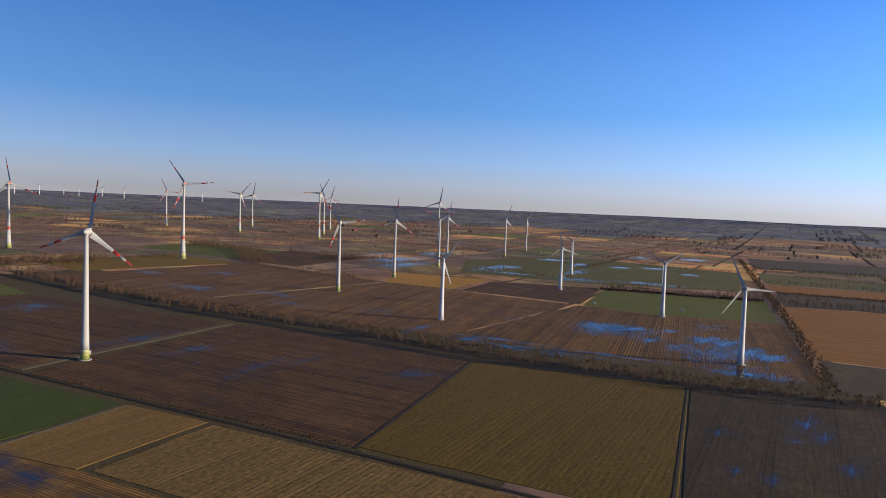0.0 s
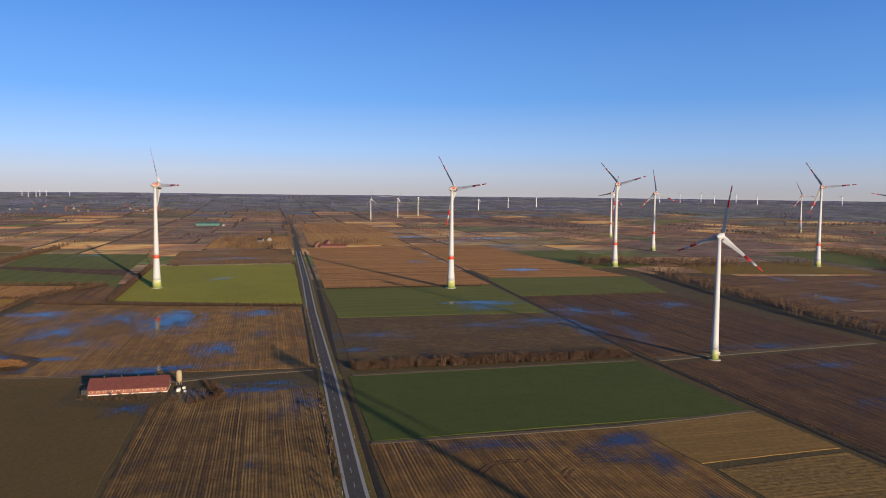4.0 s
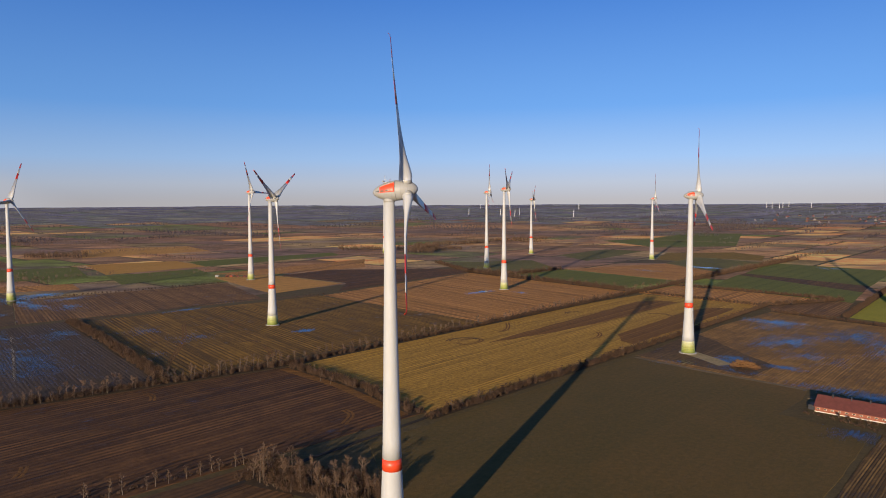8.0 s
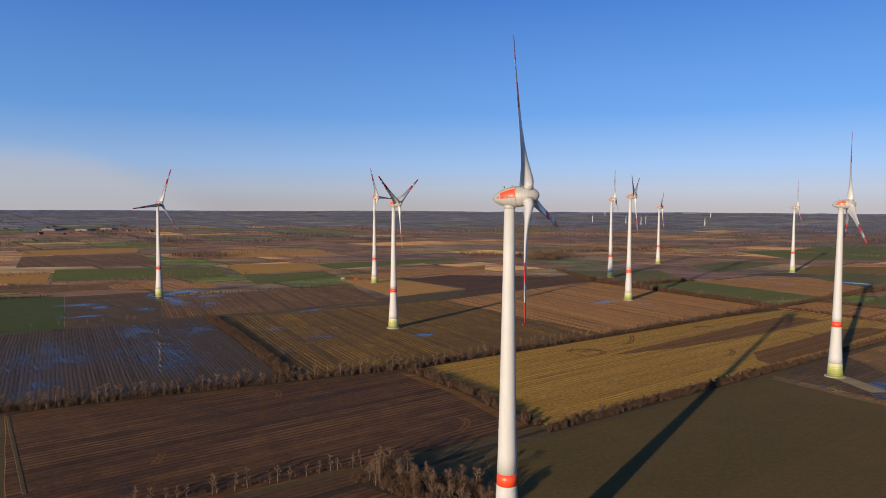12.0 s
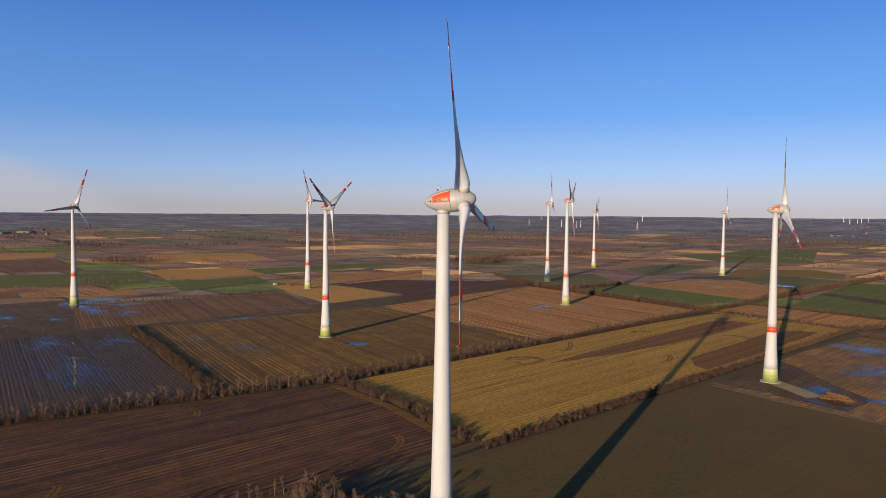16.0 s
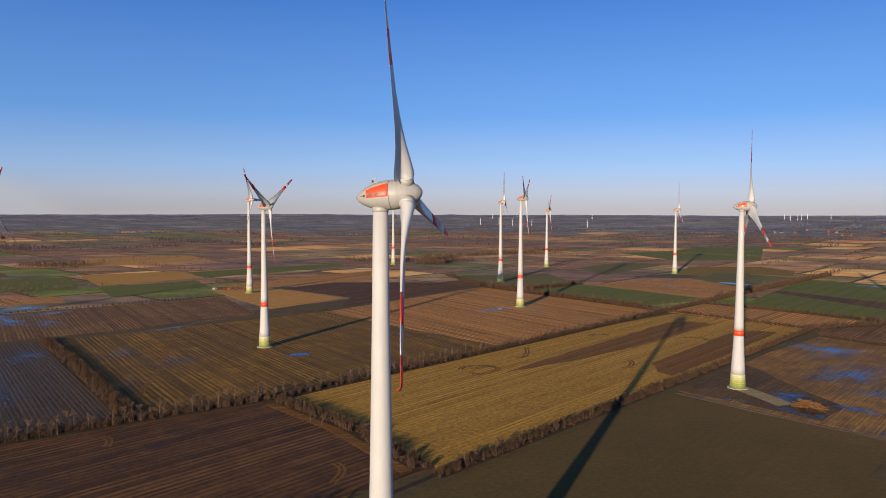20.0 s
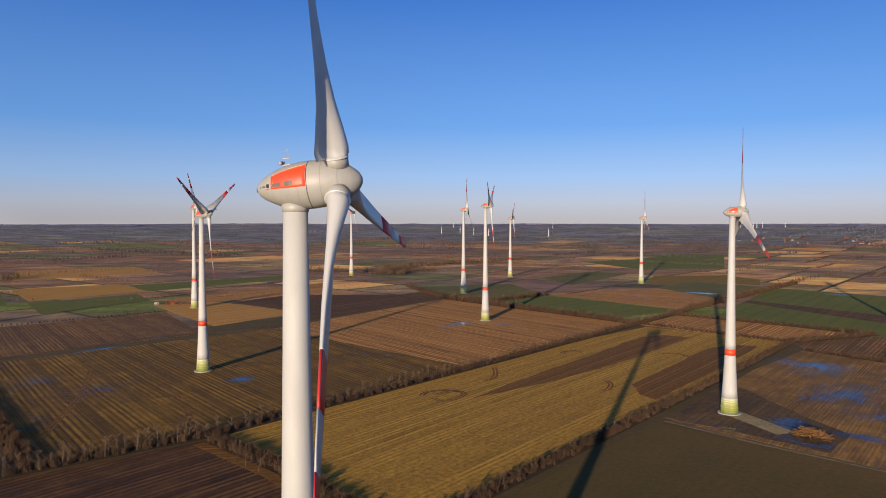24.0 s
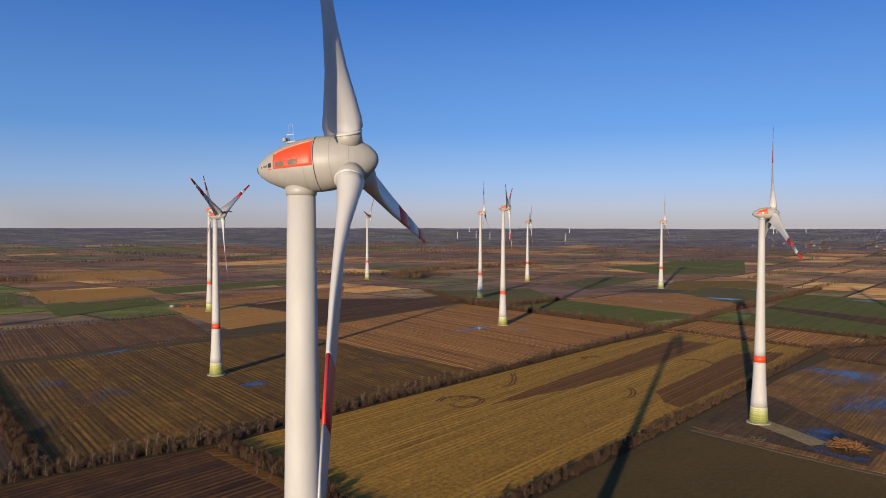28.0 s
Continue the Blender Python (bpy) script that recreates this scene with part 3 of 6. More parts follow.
# named fields near the turbines: corners (u, v), crop, whether the rows run along u or v, height
FIELDS = [
    ("crop", "u", [(-60, -76), (196, -74), (206, -42), (256, -36), (268, 66), (112, 72), (60, 74), (40, 45), (-60, 45)], "thin grey-green winter crop on a large smooth field"),
    ("maize", "u", [(-80, -149), (215, -154), (214, -120), (232, -104), (206, -77.2), (-80, -77.2)], "tan maize stubble in long rows with damp soil"),
    ("sodden", "u", [(272, 62), (415, 64), (512, 55), (482, -43), (458, -156), (254, -153), (260, -36)], "waterlogged brown field with standing water"),
    ("bright", "u", [(519, 1), (800, 8), (806, -163), (474, -157)], "bright green grass field beside the road"),
    ("wet", "v", [(815, -6), (828, -164), (1066, -170), (1032, 0)], "brown field with pale flooded strips"),
    ("green", "u", [(612, 14), (702, 22), (798, 180), (645, 162)], "dark green winter crop field"),
    ("dark", "u", [(702, 22), (766, 27), (824, 180), (798, 180)], "dark strip of bare soil between green crops"),
    ("green", "u", [(766, 27), (975, 36), (1003, 200), (824, 180)], "dark green winter crop field"),
    ("stubble", "u", [(536, 74), (626, 30), (640, 196), (556, 200)], "rough brown field between hedges"),
    ("russet", "u", [(517, 5), (612, 13), (626, 27), (540, 68), (518, 56)], "rough brown field corner between hedges"),
    ("gold", "u", [(106, 82), (540, 72), (548, 190), (430, 204), (130, 206)], "yellow-olive stubble field with long rows"),
    ("strip", "u", [(248, 160), (300, 164), (370, 166), (492, 171), (513, 160), (513, 139), (454, 139), (359, 141), (294, 150)], "dark brown turned strip along the olive field", 0.09),
    ("strip", "u", [(307, 83), (312, 94), (331, 107), (391, 109), (473, 111), (500, 102), (508, 86), (404, 81), (342, 82)], "dark brown turned strip beside the hedge", 0.09),
    ("mud", "u", [(277, 66), (305, 65), (373, 68), (352, 44), (322, 16), (302, -8), (268, -6), (274, 30)], "dark muddy ground round the turbine's foot", 0.05),
    ("plough", "u", [(-96, 104), (30, 92), (104, 86), (120, 206), (-78, 250)], "dark brown ploughed field with long furrows"),
    ("dark", "u", [(-140, 58), (10, 56), (28, 88), (-140, 104)], "dark ploughed field behind a row of trees"),
    ("plough", "u", [(-240, 90), (-108, 90), (-90, 240), (-240, 262)], "dark brown ploughed field beside a ditch"),
    ("olive2", 78, [(64, 228), (310, 216), (330, 440), (104, 466)], "brown-olive stubble field with straight rows"),
    ("tan2", 78, [(312, 216), (560, 206), (610, 470), (334, 440)], "brown stubble field with long rows"),
    ("flooded", 80, [(-90, 262), (54, 238), (96, 474), (-60, 486)], "waterlogged dark field with water in its furrows"),
    ("plough2b", 76, [(66, 492), (278, 464), (332, 618), (112, 645)], "striped brown field with wet furrows"),
    ("tan", "u", [(309, 494), (416, 506), (419, 656), (355, 686), (329, 582)], "pale tan stubble field"),
    ("plough2", "u", [(368, 456), (612, 476), (640, 520), (515, 652), (424, 640), (422, 506)], "reddish-brown ploughed field"),
    ("stubble", "v", [(103, 804), (209, 754), (193, 692), (88, 748)], "narrow pale stubble field with rows"),
    ("russet", "u", [(-120, 900), (-10, 872), (98, 806), (84, 748), (34, 762), (-120, 812)], "brown field beside a pasture"),
    ("russet", "v", [(89, 1412), (294, 1396), (247, 1058), (44, 1146)], "brown striped field beyond green crops"),
    ("orange", "u", [(116, 1610), (353, 1610), (305, 1440), (92, 1422)], "orange dry grass strip"),
    ("tan", "u", [(472, 1402), (674, 1336), (620, 1148), (380, 1158)], "pale tan stubble field"),
    ("meadow", "v", [(-170, 524), (-12, 478), (30, 704), (-28, 752), (-170, 790)], "dull dark green pasture"),
    ("mud", "v", [(-11.5, 478), (65.5, 491), (111.5, 646), (140, 690), (30.5, 704)], "dark brown pasture with puddles in its hollows"),
    ("orange", "u", [(-120, 1075), (9, 1050), (73, 1026), (41, 876), (-9, 894), (-120, 940)], "orange dry grass field"),
    ("green", "u", [(86, 1072), (303, 986), (252, 813), (48, 880)], "dark green winter crop field"),
    ("orange", "u", [(325, 1010), (455, 970), (433, 842), (282, 832)], "orange dry grass field"),
    ("green", "u", [(274, 814), (404, 814), (375, 727), (244, 702)], "dark green winter crop field"),
    ("stubble", "u", [(378, 727), (675, 752), (575, 642), (408, 666)], "long brown stubble field"),
    ("green", "u", [(457, 940), (740, 915), (706, 852), (430, 836)], "dark green winter crop field"),
    ("green", "u", [(566, 240), (682, 208), (720, 395), (630, 400)], "dark green field behind a tree line"),
    ("tan2", "v", [(686, 206), (810, 206), (898, 320), (728, 394)], "brown stubble field with pale wet strips"),
    ("dull", "u", [(636, 408), (724, 400), (830, 520), (690, 600)], "dull green pasture"),
    ("dull", "u", [(815, 206), (1010, 204), (1040, 330), (902, 322)], "dull green pasture with a long pool"),
    ("olive", "u", [(958, 364), (1107, 412), (1198, 323), (1142, 250), (1038, 224), (1042, 332), (960, 326)], "yellow-olive grassland"),
    ("moor", "u", [(848, 408), (952, 374), (952, 328), (904, 327)], "dark rough pasture at a turbine's foot"),
    ("dull", "u", [(948, 540), (1131, 547), (1124, 466), (867, 438)], "dull green pasture"),
    ("green", "u", [(1243, 491), (1397, 698), (1585, 652), (1873, 690), (1960, 560), (1383, 381)], "wide green winter crop field"),
    ("green", "v", [(402, -180), (566, -181), (562, -354), (398, -346)], "dark green field with a flooded corner"),
    ("green", "v", [(484, -353), (622, -368), (610, -545), (484, -508)], "dark green winter crop field"),
    ("stubble2", "v", [(574, -184), (1070, -196), (1108, -370), (572, -356)], "pale brown stubble field beside the road"),
    ("wet2", "v", [(258, -172), (396, -178), (394, -345), (252, -340)], "wet red-brown field with flooded rows"),
    ("meadow", "v", [(135, -166), (232, -168), (232, -332), (136, -334)], "dark green meadow between ditches"),
    ("plough3", "u", [(-60, -164), (132, -164), (128, -270), (84, -276), (-60, -276)], "brown stubble field with curved wheel tracks"),
    ("tan3", "v", [(88, -276), (129, -270), (135, -335), (90, -337)], "small light brown field"),
    ("tuft", "v", [(-60, -282), (82, -278), (86, -336), (-60, -338)], "rough tufted yellow-brown grass"),
    ("dark2", "u", [(238, -345), (478, -351), (480, -504), (252, -512)], "dark wet ploughed field beside the small turbine"),
    ("dark3", "u", [(24, -346), (222, -344), (240, -512), (178, -524), (50, -512)], "dark ploughed field with wet hollows"),
    ("olive3", "v", [(-96.5, -348), (21.5, -348), (47.5, -512), (-75, -530)], "olive stubble field with fine rows"),
    ("dark4", "v", [(-200, -340), (-98, -350), (-76, -530), (-200, -545)], "dark wet field with blue pools"),
    ("soaked", -82, [(-143, -584), (98, -578), (70, -808), (-114, -824)], "flooded striped field below grey turbines"),
    ("green", "u", [(66, -812), (84, -962), (-92, -998), (-110, -832), (-11, -800)], "dark green winter crop field"),
    ("russet", -79, [(100, -578), (360, -566), (310, -830), (76, -812)], "brown striped field with wet furrows"),
    ("orange", "u", [(362, -940), (235, -962), (225, -832), (314, -836)], "orange dry grass field"),
    ("russet", -79, [(366, -566), (606, -600), (570, -892), (316, -836)], "brown field with shallow water"),
    ("olive", "v", [(620, -650), (740, -680), (740, -900), (580, -880)], "pale olive grassland below a tall turbine"),
    ("dull", "v", [(300, -1012), (391, -1221), (309, -1500), (-33, -1417), (-58, -1095), (100, -1030)], "pale olive grassland with shallow pools"),
    ("dark", "v", [(222, -944), (98, -984), (88, -960), (71, -818), (212, -836)], "dark brown field beside dry grass"),
    ("stubble", "v", [(628, -374), (1108, -378), (1100, -512), (700, -532), (616, -540)], "pale brown stubble field"),
    ("tan", "u", [(1120, -204), (1500, -214), (1520, -420), (1130, -380)], "pale tan stubble field"),
    ("stubble", "u", [(1506, -216), (2000, -228), (2000, -420), (1526, -420)], "brown stubble field beside the road"),
    ("tan", "u", [(1076, -30), (1080, -170), (1400, -178), (1400, -40)], "pale tan stubble field"),
    ("ochre", "u", [(-110, -965), (-300, -1020), (-300, -664), (-140, -667)], "orange-brown stubble field"),
    ("moor", "u", [(-142, -663), (-300, -660), (-300, -556), (-150, -566)], "dark olive rough pasture"),
    ("moor", "u", [(-112, -972), (-300, -1028), (-320, -1128), (-100, -1116)], "dark brown scrub beside a stubble field"),
    ("ochre", "u", [(-83, -1234), (-320, -1256), (-320, -1134), (-100, -1122)], "orange-brown stubble strip"),
    ("dull", "u", [(-57, -1450), (-340, -1440), (-320, -1266), (-82, -1246)], "green pasture strip"),
    ("moor", "u", [(-12, -1900), (-370, -1920), (-340, -1600), (-46, -1560)], "dark bare heath with scrub"),
    ("green", "v", [(640, -920), (900, -960), (920, -1120), (660, -1100)], "dark green winter crop field"),
    ("green", "v", [(700, -540), (960, -520), (980, -640), (720, -640)], "green field behind a copse"),
    ("dark", "u", [(500, -900), (640, -910), (700, -1130), (520, -1100)], "dark brown heath"),
]
ALIAS = {"plough2b": "russet", "olive2": "oliverow", "tan2": "stubble", "plough2": "plough", "stubble2": "stubble", "wet2": "marsh",
         "plough3": "dampstubble", "tan3": "rough", "dark2": "dark", "dark3": "dark", "olive3": "finerow", "dark4": "damp"}


def ragged(corners, jitter, seed):
    """A field's outline with the small unevenness of a real margin."""
    r = random.Random(seed + 300)
    out = []
    for (a, b), (c, d) in zip(corners, corners[1:] + corners[:1]):
        size = math.hypot(c - a, d - b)
        k = max(1, min(40, int(size / 7)))
        out.append((a, b))
        drift = 0.0
        for i in range(1, k):
            drift = drift * 0.6 + r.gauss(0, jitter)
            f = i / k
            out.append((a + (c - a) * f - (d - b) / size * drift, b + (d - b) * f + (c - a) / size * drift))
    return out


def build_fields():
    along = {"u": math.atan2(SU, CU), "v": math.atan2(CU, -SU)}
    for n, (crop, way, corners, label, *up) in enumerate(FIELDS):
        pts = [uv(*c) for c in ragged(corners, 0.45 if up else 0.16, n)]
        mid = sum(pts, Vector()) / len(pts) + Vector((0, 0, up[0] if up else 0.006 * (n * 5 % 9)))
        m = Matrix.Translation(mid) @ Matrix.Rotation(along[way] if way in along else along["u"] + radians(way), 4, "Z")
        inv = m.inverted()
        flat = [inv @ p for p in pts]
        area = sum(a.x * b.y - b.x * a.y for a, b in zip(flat, flat[1:] + flat[:1]))
        if area < 0:
            flat.reverse()
        top = [(p.x, p.y, 0.0) for p in flat]
        low = [(p.x * 1.004, p.y * 1.004, -0.2) for p in flat]
        k = len(top)
        faces = [tuple(range(k))] + [(i, k + i, k + (i + 1) % k, (i + 1) % k) for i in range(k)]
        ob = link("field", top + low, faces, FIELD[ALIAS.get(crop, crop)], m=m)
        tagged(ob, label, "field", kind="structure")


build_fields()


# ---- distant patchwork ----
PARCEL_EDGES = []


def build_far_fields():
    rng, rim = random.Random(5), random.Random(6)
    near, far = ([], []), ([], [])

    def parcel(u0, u1, v0, v1):
        mid = uv((u0 + u1) / 2, (v0 + v1) / 2)
        dist = math.hypot(mid.x, mid.y + 100)
        if dist > 4860:
            return
        draw = rng if dist <= 4700 else rim
        if -160 < (u0 + u1) / 2 < 640 and -640 < (v0 + v1) / 2 < 500:
            return
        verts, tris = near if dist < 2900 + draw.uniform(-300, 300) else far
        if dist > 750 and mid.y > -600 and draw.random() < 0.55:
            PARCEL_EDGES.append(((u0, v0), (u1, v0)) if draw.random() < 0.5 else ((u0, v0), (u0, v1)))
        nu, nv = max(1, int((u1 - u0) / 160)), max(1, int((v1 - v0) / 160))
        base, g = len(verts), 3.0
        for i in range(nu + 1):
            for j in range(nv + 1):
                p = uv(u0 + g + (u1 - u0 - 2 * g) * i / nu, v0 + g + (v1 - v0 - 2 * g) * j / nv)
                verts.append((p.x, p.y, lift(p.x, p.y) - 0.04))
        for i in range(nu):
            for j in range(nv):
                a = base + i * (nv + 1) + j
                b = a + nv + 1
                tris.extend(((a, b, b + 1), (a, b + 1, a + 1)))

    def split(u0, u1, v0, v1, depth):
        w, h = u1 - u0, v1 - v0
        if depth == 0 or (w < 190 and h < 190) or (depth < 3 and rng.random() < 0.16):
            return parcel(u0, u1, v0, v1)
        k = rng.uniform(0.34, 0.66)
        if w > h:
            split(u0, u0 + w * k, v0, v1, depth - 1), split(u0 + w * k, u1, v0, v1, depth - 1)
        else:
            split(u0, u1, v0, v0 + h * k, depth - 1), split(u0, u1, v0 + h * k, v1, depth - 1)

    split(-4900, 5000, -4900, 4900, 13)
    tagged(heavy("far_fields", *near, FAR), "distant patchwork of brown, tan and green fields", "fields", kind="stuff")
    tagged(heavy("far_heath", *far, HAZED_FIELDS), "brown and grey fields before the skyline, blued and levelled for haze", "fields", kind="stuff")


build_far_fields()


def far_ridges():
    """Wooded rises one behind another towards the skyline, each a long low bank with an uneven top."""
    for n, (far, high, lo, hi) in enumerate(((4480, 4, -1.4, 3.0), (4780, 5, -1.5, 3.1))):
        verts, tris, count = [], [], int((hi - lo) * far / 9)
        for i in range(count + 1):
            a = lo + (hi - lo) * i / count
            d = far + 110 * noise.noise(Vector((a * 5, n * 7.3, 0))) + 50 * noise.noise(Vector((a * 19, n * 3.1, 4)))
            g = noise.noise(Vector((a * 26, n * 5.7, 2)))
            keep = 1.0 if far > 4500 else max(0.0, min(1.0, (g + 0.3) * 5))
            top = high * keep * (0.75 + 0.3 * noise.noise(Vector((a * far / 11, n, 0))) + 0.25 * noise.noise(Vector((a * far / 60, n, 3)))) - 0.5
            for r, z in ((d, -1.0), (d + 6, top * 0.8), (d + 30, top), (d + 70, top * 0.9), (d + 78, -1.0)):
                x, y = r * math.cos(a), r * math.sin(a) - 100
                verts.append((x, y, lift(x, y) + z))
            if i:
                for k in range(4):
                    p, q = (i - 1) * 5 + k, i * 5 + k
                    tris += [(p, q, q + 1), (p, q + 1, p + 1)]
        tagged(heavy("far_woodland", verts, tris, HAZEWOOD), "distant woodland belt under the skyline, tinted for haze", "woods", kind="stuff")


far_ridges()


# ---- road, tracks, ditches ----
def ribbon(name, line, width, material, z, label, category="road", drop=0.25, step=40.0, shift=0.0, kind="structure"):
    """A strip along a line of (u, v) with sloping shoulders."""
    pts = []
    for (a, b), (c, d) in zip(line, line[1:]):
        n = max(1, int(math.hypot(c - a, d - b) / step))
        pts += [uv(a + (c - a) * i / n, b + (d - b) * i / n) for i in range(n)]
    pts.append(uv(*line[-1]))
    verts, faces = [], []
    for i, p in enumerate(pts):
        q = pts[min(i + 1, len(pts) - 1)] - pts[max(i - 1, 0)]
        side = Vector((-q.y, q.x, 0)).normalized()
        h = lift(p.x, p.y) + z + 0.055
        for s, dz in ((width / 2 + 0.5, -drop), (width / 2, 0), (-width / 2, 0), (-width / 2 - 0.5, -drop)):
            c = p + side * (s + shift)
            verts.append((c.x, c.y, h + dz))
    for i in range(len(pts) - 1):
        for k in range(3):
            a = i * 4 + k
            faces.append((a, a + 4, a + 5, a + 1))
    return tagged(link(name, verts, faces, material), label, category, kind=kind)


road = ribbon("road", ROAD_LINE, 7.0, ASPHALT, 0.22, "straight grey asphalt country road with white markings", "road", 0.3)
ribbon("verge", ROAD_LINE, 11.5, FIELD["verge"], 0.06, "pale dry grass verge along the road", "verge")
for side in (3.1, -3.1):
    tagged(ribbon("edge_line", ROAD_LINE[:6], 0.12, LINE, 0.235, "", "", 0.005, 40, side, ""), "white edge line of the road", "road marking", "road edge lines")


def dashes():
    me = None
    u = -60.0
    while u < 900:
        p = uv(u, road_v(u), 0.295)
        d = uv(u + 4, road_v(u + 4)) - uv(u, road_v(u))
        m = Matrix.Translation(p) @ Matrix.Rotation(math.atan2(d.y, d.x), 4, "Z")
        if me is None:
            ob = part("centre_dash", box(4.0, 0.2, 0.02), LINE, road, m=m)
            me = ob.data
        else:
            ob = new("centre_dash", me)
            ob.parent, ob.matrix_basis = road, m
        u += 12.0


dashes()


# Dark litter strips that put the hedges' shade into the ground colour.
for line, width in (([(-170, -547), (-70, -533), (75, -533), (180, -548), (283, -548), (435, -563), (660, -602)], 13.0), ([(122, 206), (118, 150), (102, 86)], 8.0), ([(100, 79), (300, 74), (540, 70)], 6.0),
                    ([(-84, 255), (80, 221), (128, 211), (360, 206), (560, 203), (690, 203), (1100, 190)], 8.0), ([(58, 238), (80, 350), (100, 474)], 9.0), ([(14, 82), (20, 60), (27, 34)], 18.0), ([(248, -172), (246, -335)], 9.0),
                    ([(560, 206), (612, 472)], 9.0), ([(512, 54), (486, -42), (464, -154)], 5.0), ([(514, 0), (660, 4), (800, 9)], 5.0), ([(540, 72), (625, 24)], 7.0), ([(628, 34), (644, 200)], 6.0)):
    ribbon("hedge_floor", line, width, FIELD["litter"], 0.004, "leaf litter under the hedge, darkened as shade", "hedge floor", 0.02, 20)


ribbon("ditch_bank", [(114, 205), (110, 150), (96, 90)], 4.5, FIELD["strip"], 0.03, "red-brown bare bank of a ditch beside the hedge", "bank", 0.05, 12)
ribbon("ditch_bank", [(104, 83), (200, 81), (300, 79)], 1.6, FIELD["verge"], 0.02, "pale grass edge along the hedge", "bank", 0.05, 12)


# wheel tracks where machines have turned
def wheel_tracks():
    r = random.Random(14)
    spots = [(150, 290, 1.0), (230, 330, 0.5), (290, 300, 1.4), (250, 185, 0.6), (400, 187, 0.4), (440, 122, 1.5), (90, -225, 0.4), (104, -205, 1.2)]
    for u0, v0, turn in spots:
        size, bend = r.uniform(6, 15), r.uniform(1.2, 3.0)
        line = []
        for i in range(15):
            a = turn + bend * (i / 14 - 0.5)
            line.append((u0 + size * math.sin(a) - size * math.sin(turn), v0 + size * math.cos(a) - size * math.cos(turn)))
        for s in (-1.0, 1.0):
            ribbon("wheel_track", line, 0.26, FIELD["dark"], 0.012 if abs(v0 - 150) > 60 else 0.06, "dark curved wheel track pressed into the field", "wheel track", 0.02, 3, s)


wheel_tracks()
for line, up in (([(152, 388), (137, 359), (120, 329), (101, 301), (87, 282), (73, 262)], 0.012), ([(143, 266), (139, 254), (131, 241), (122, 233)], 0.012), ([(167, 345), (176, 360), (183, 362), (180, 350)], 0.012),
                 ([(320, 196), (308, 186), (294, 178), (286, 179)], 0.06), ([(235, 176), (233, 169), (240, 165), (256, 169), (254, 179), (242, 180)], 0.06), ([(331, 123), (324, 116), (310, 112), (306, 115)], 0.1),
                 ([(37, 214), (38, 207), (33, 199)], 0.03), ([(-38, 152), (-40, 147), (-44, 142)], 0.03), ([(84, 117), (82, 108), (70, 101)], 0.03)):
    for _ in range(3):
        cut = [line[0]]
        for (a, b), (c, d) in zip(line, line[1:]):
            cut += [(a * 0.75 + c * 0.25, b * 0.75 + d * 0.25), (a * 0.25 + c * 0.75, b * 0.25 + d * 0.75)]
        line = cut + [line[-1]]
    for s in (-1.0, 1.0):
        ribbon("wheel_track", line, 0.18, FIELD["strip"], up, "dark curved wheel track pressed into the field", "wheel track", 0.02, 3, s)
ribbon("farm_track", [(244, -40), (240, -84), (246, -110), (250, -152)], 4.5, TRACK, 0.08, "pale earth track to the barn", "track", step=10)
ribbon("field_track", [(232, -345), (238, -400), (247, -512)], 5.0, TRACK, 0.07, "pale earth track to the small turbine", "track", step=20)
ribbon("field_track", [(-86, 140), (-78, 245)], 1.2, FIELD["fallow"], 0.07, "grass track beside a ditch", "track", step=20)
ribbon("field_track", [(96, 474), (138, 476), (185, 474), (234, 478), (274, 468), (330, 444)], 6.0, FIELD["mud"], 0.03, "wet earth track between fields", "track", step=20)
ribbon("meadow_edge", [(233, -170), (234, -332)], 3.5, TRACK, 0.07, "pale strip of grass beside the meadow", "track", step=20)
ribbon("meadow_edge", [(133, -165), (131, -270), (137, -335)], 2.5, TRACK, 0.07, "pale strip of grass beside the meadow", "track", step=20)
for line, width in (([(-200, -338), (22, -342), (250, -341), (640, -364), (1300, -392)], 2.0), ([(22, -345), (50, -512)], 1.2), ([(84, -161), (130, -162), (226, -164)], 1.8),
                    ([(236, -163), (400, -171), (560, -177)], 2.4), ([(-108, 90), (-88, 246)], 2.6), ([(96, -149), (206, -151)], 1.8), ([(262, -152), (458, -157)], 1.8),
                    ([(-90, 78), (100, 80)], 1.5), ([(572, -178), (1000, -188)], 2.0), ([(-95, -348), (-74, -531)], 0.7)):
    ribbon("ditch", line, width, DITCH, 0.03, "dark narrow drainage ditch between fields", "ditch", 0.1, 30)


# The ditch is widened into a dark strip that paints the belt's shadow.
ribbon("ditch", [(-200, -545), (-98, -539), (-30, -526), (55, -514), (166, -520), (218, -528), (305, -530), (448, -545), (640, -575)], 8.5, DITCH, 0.06, "dark strip along the tree belt, ditch and painted shadow together", "ditch", 0.2, 20)

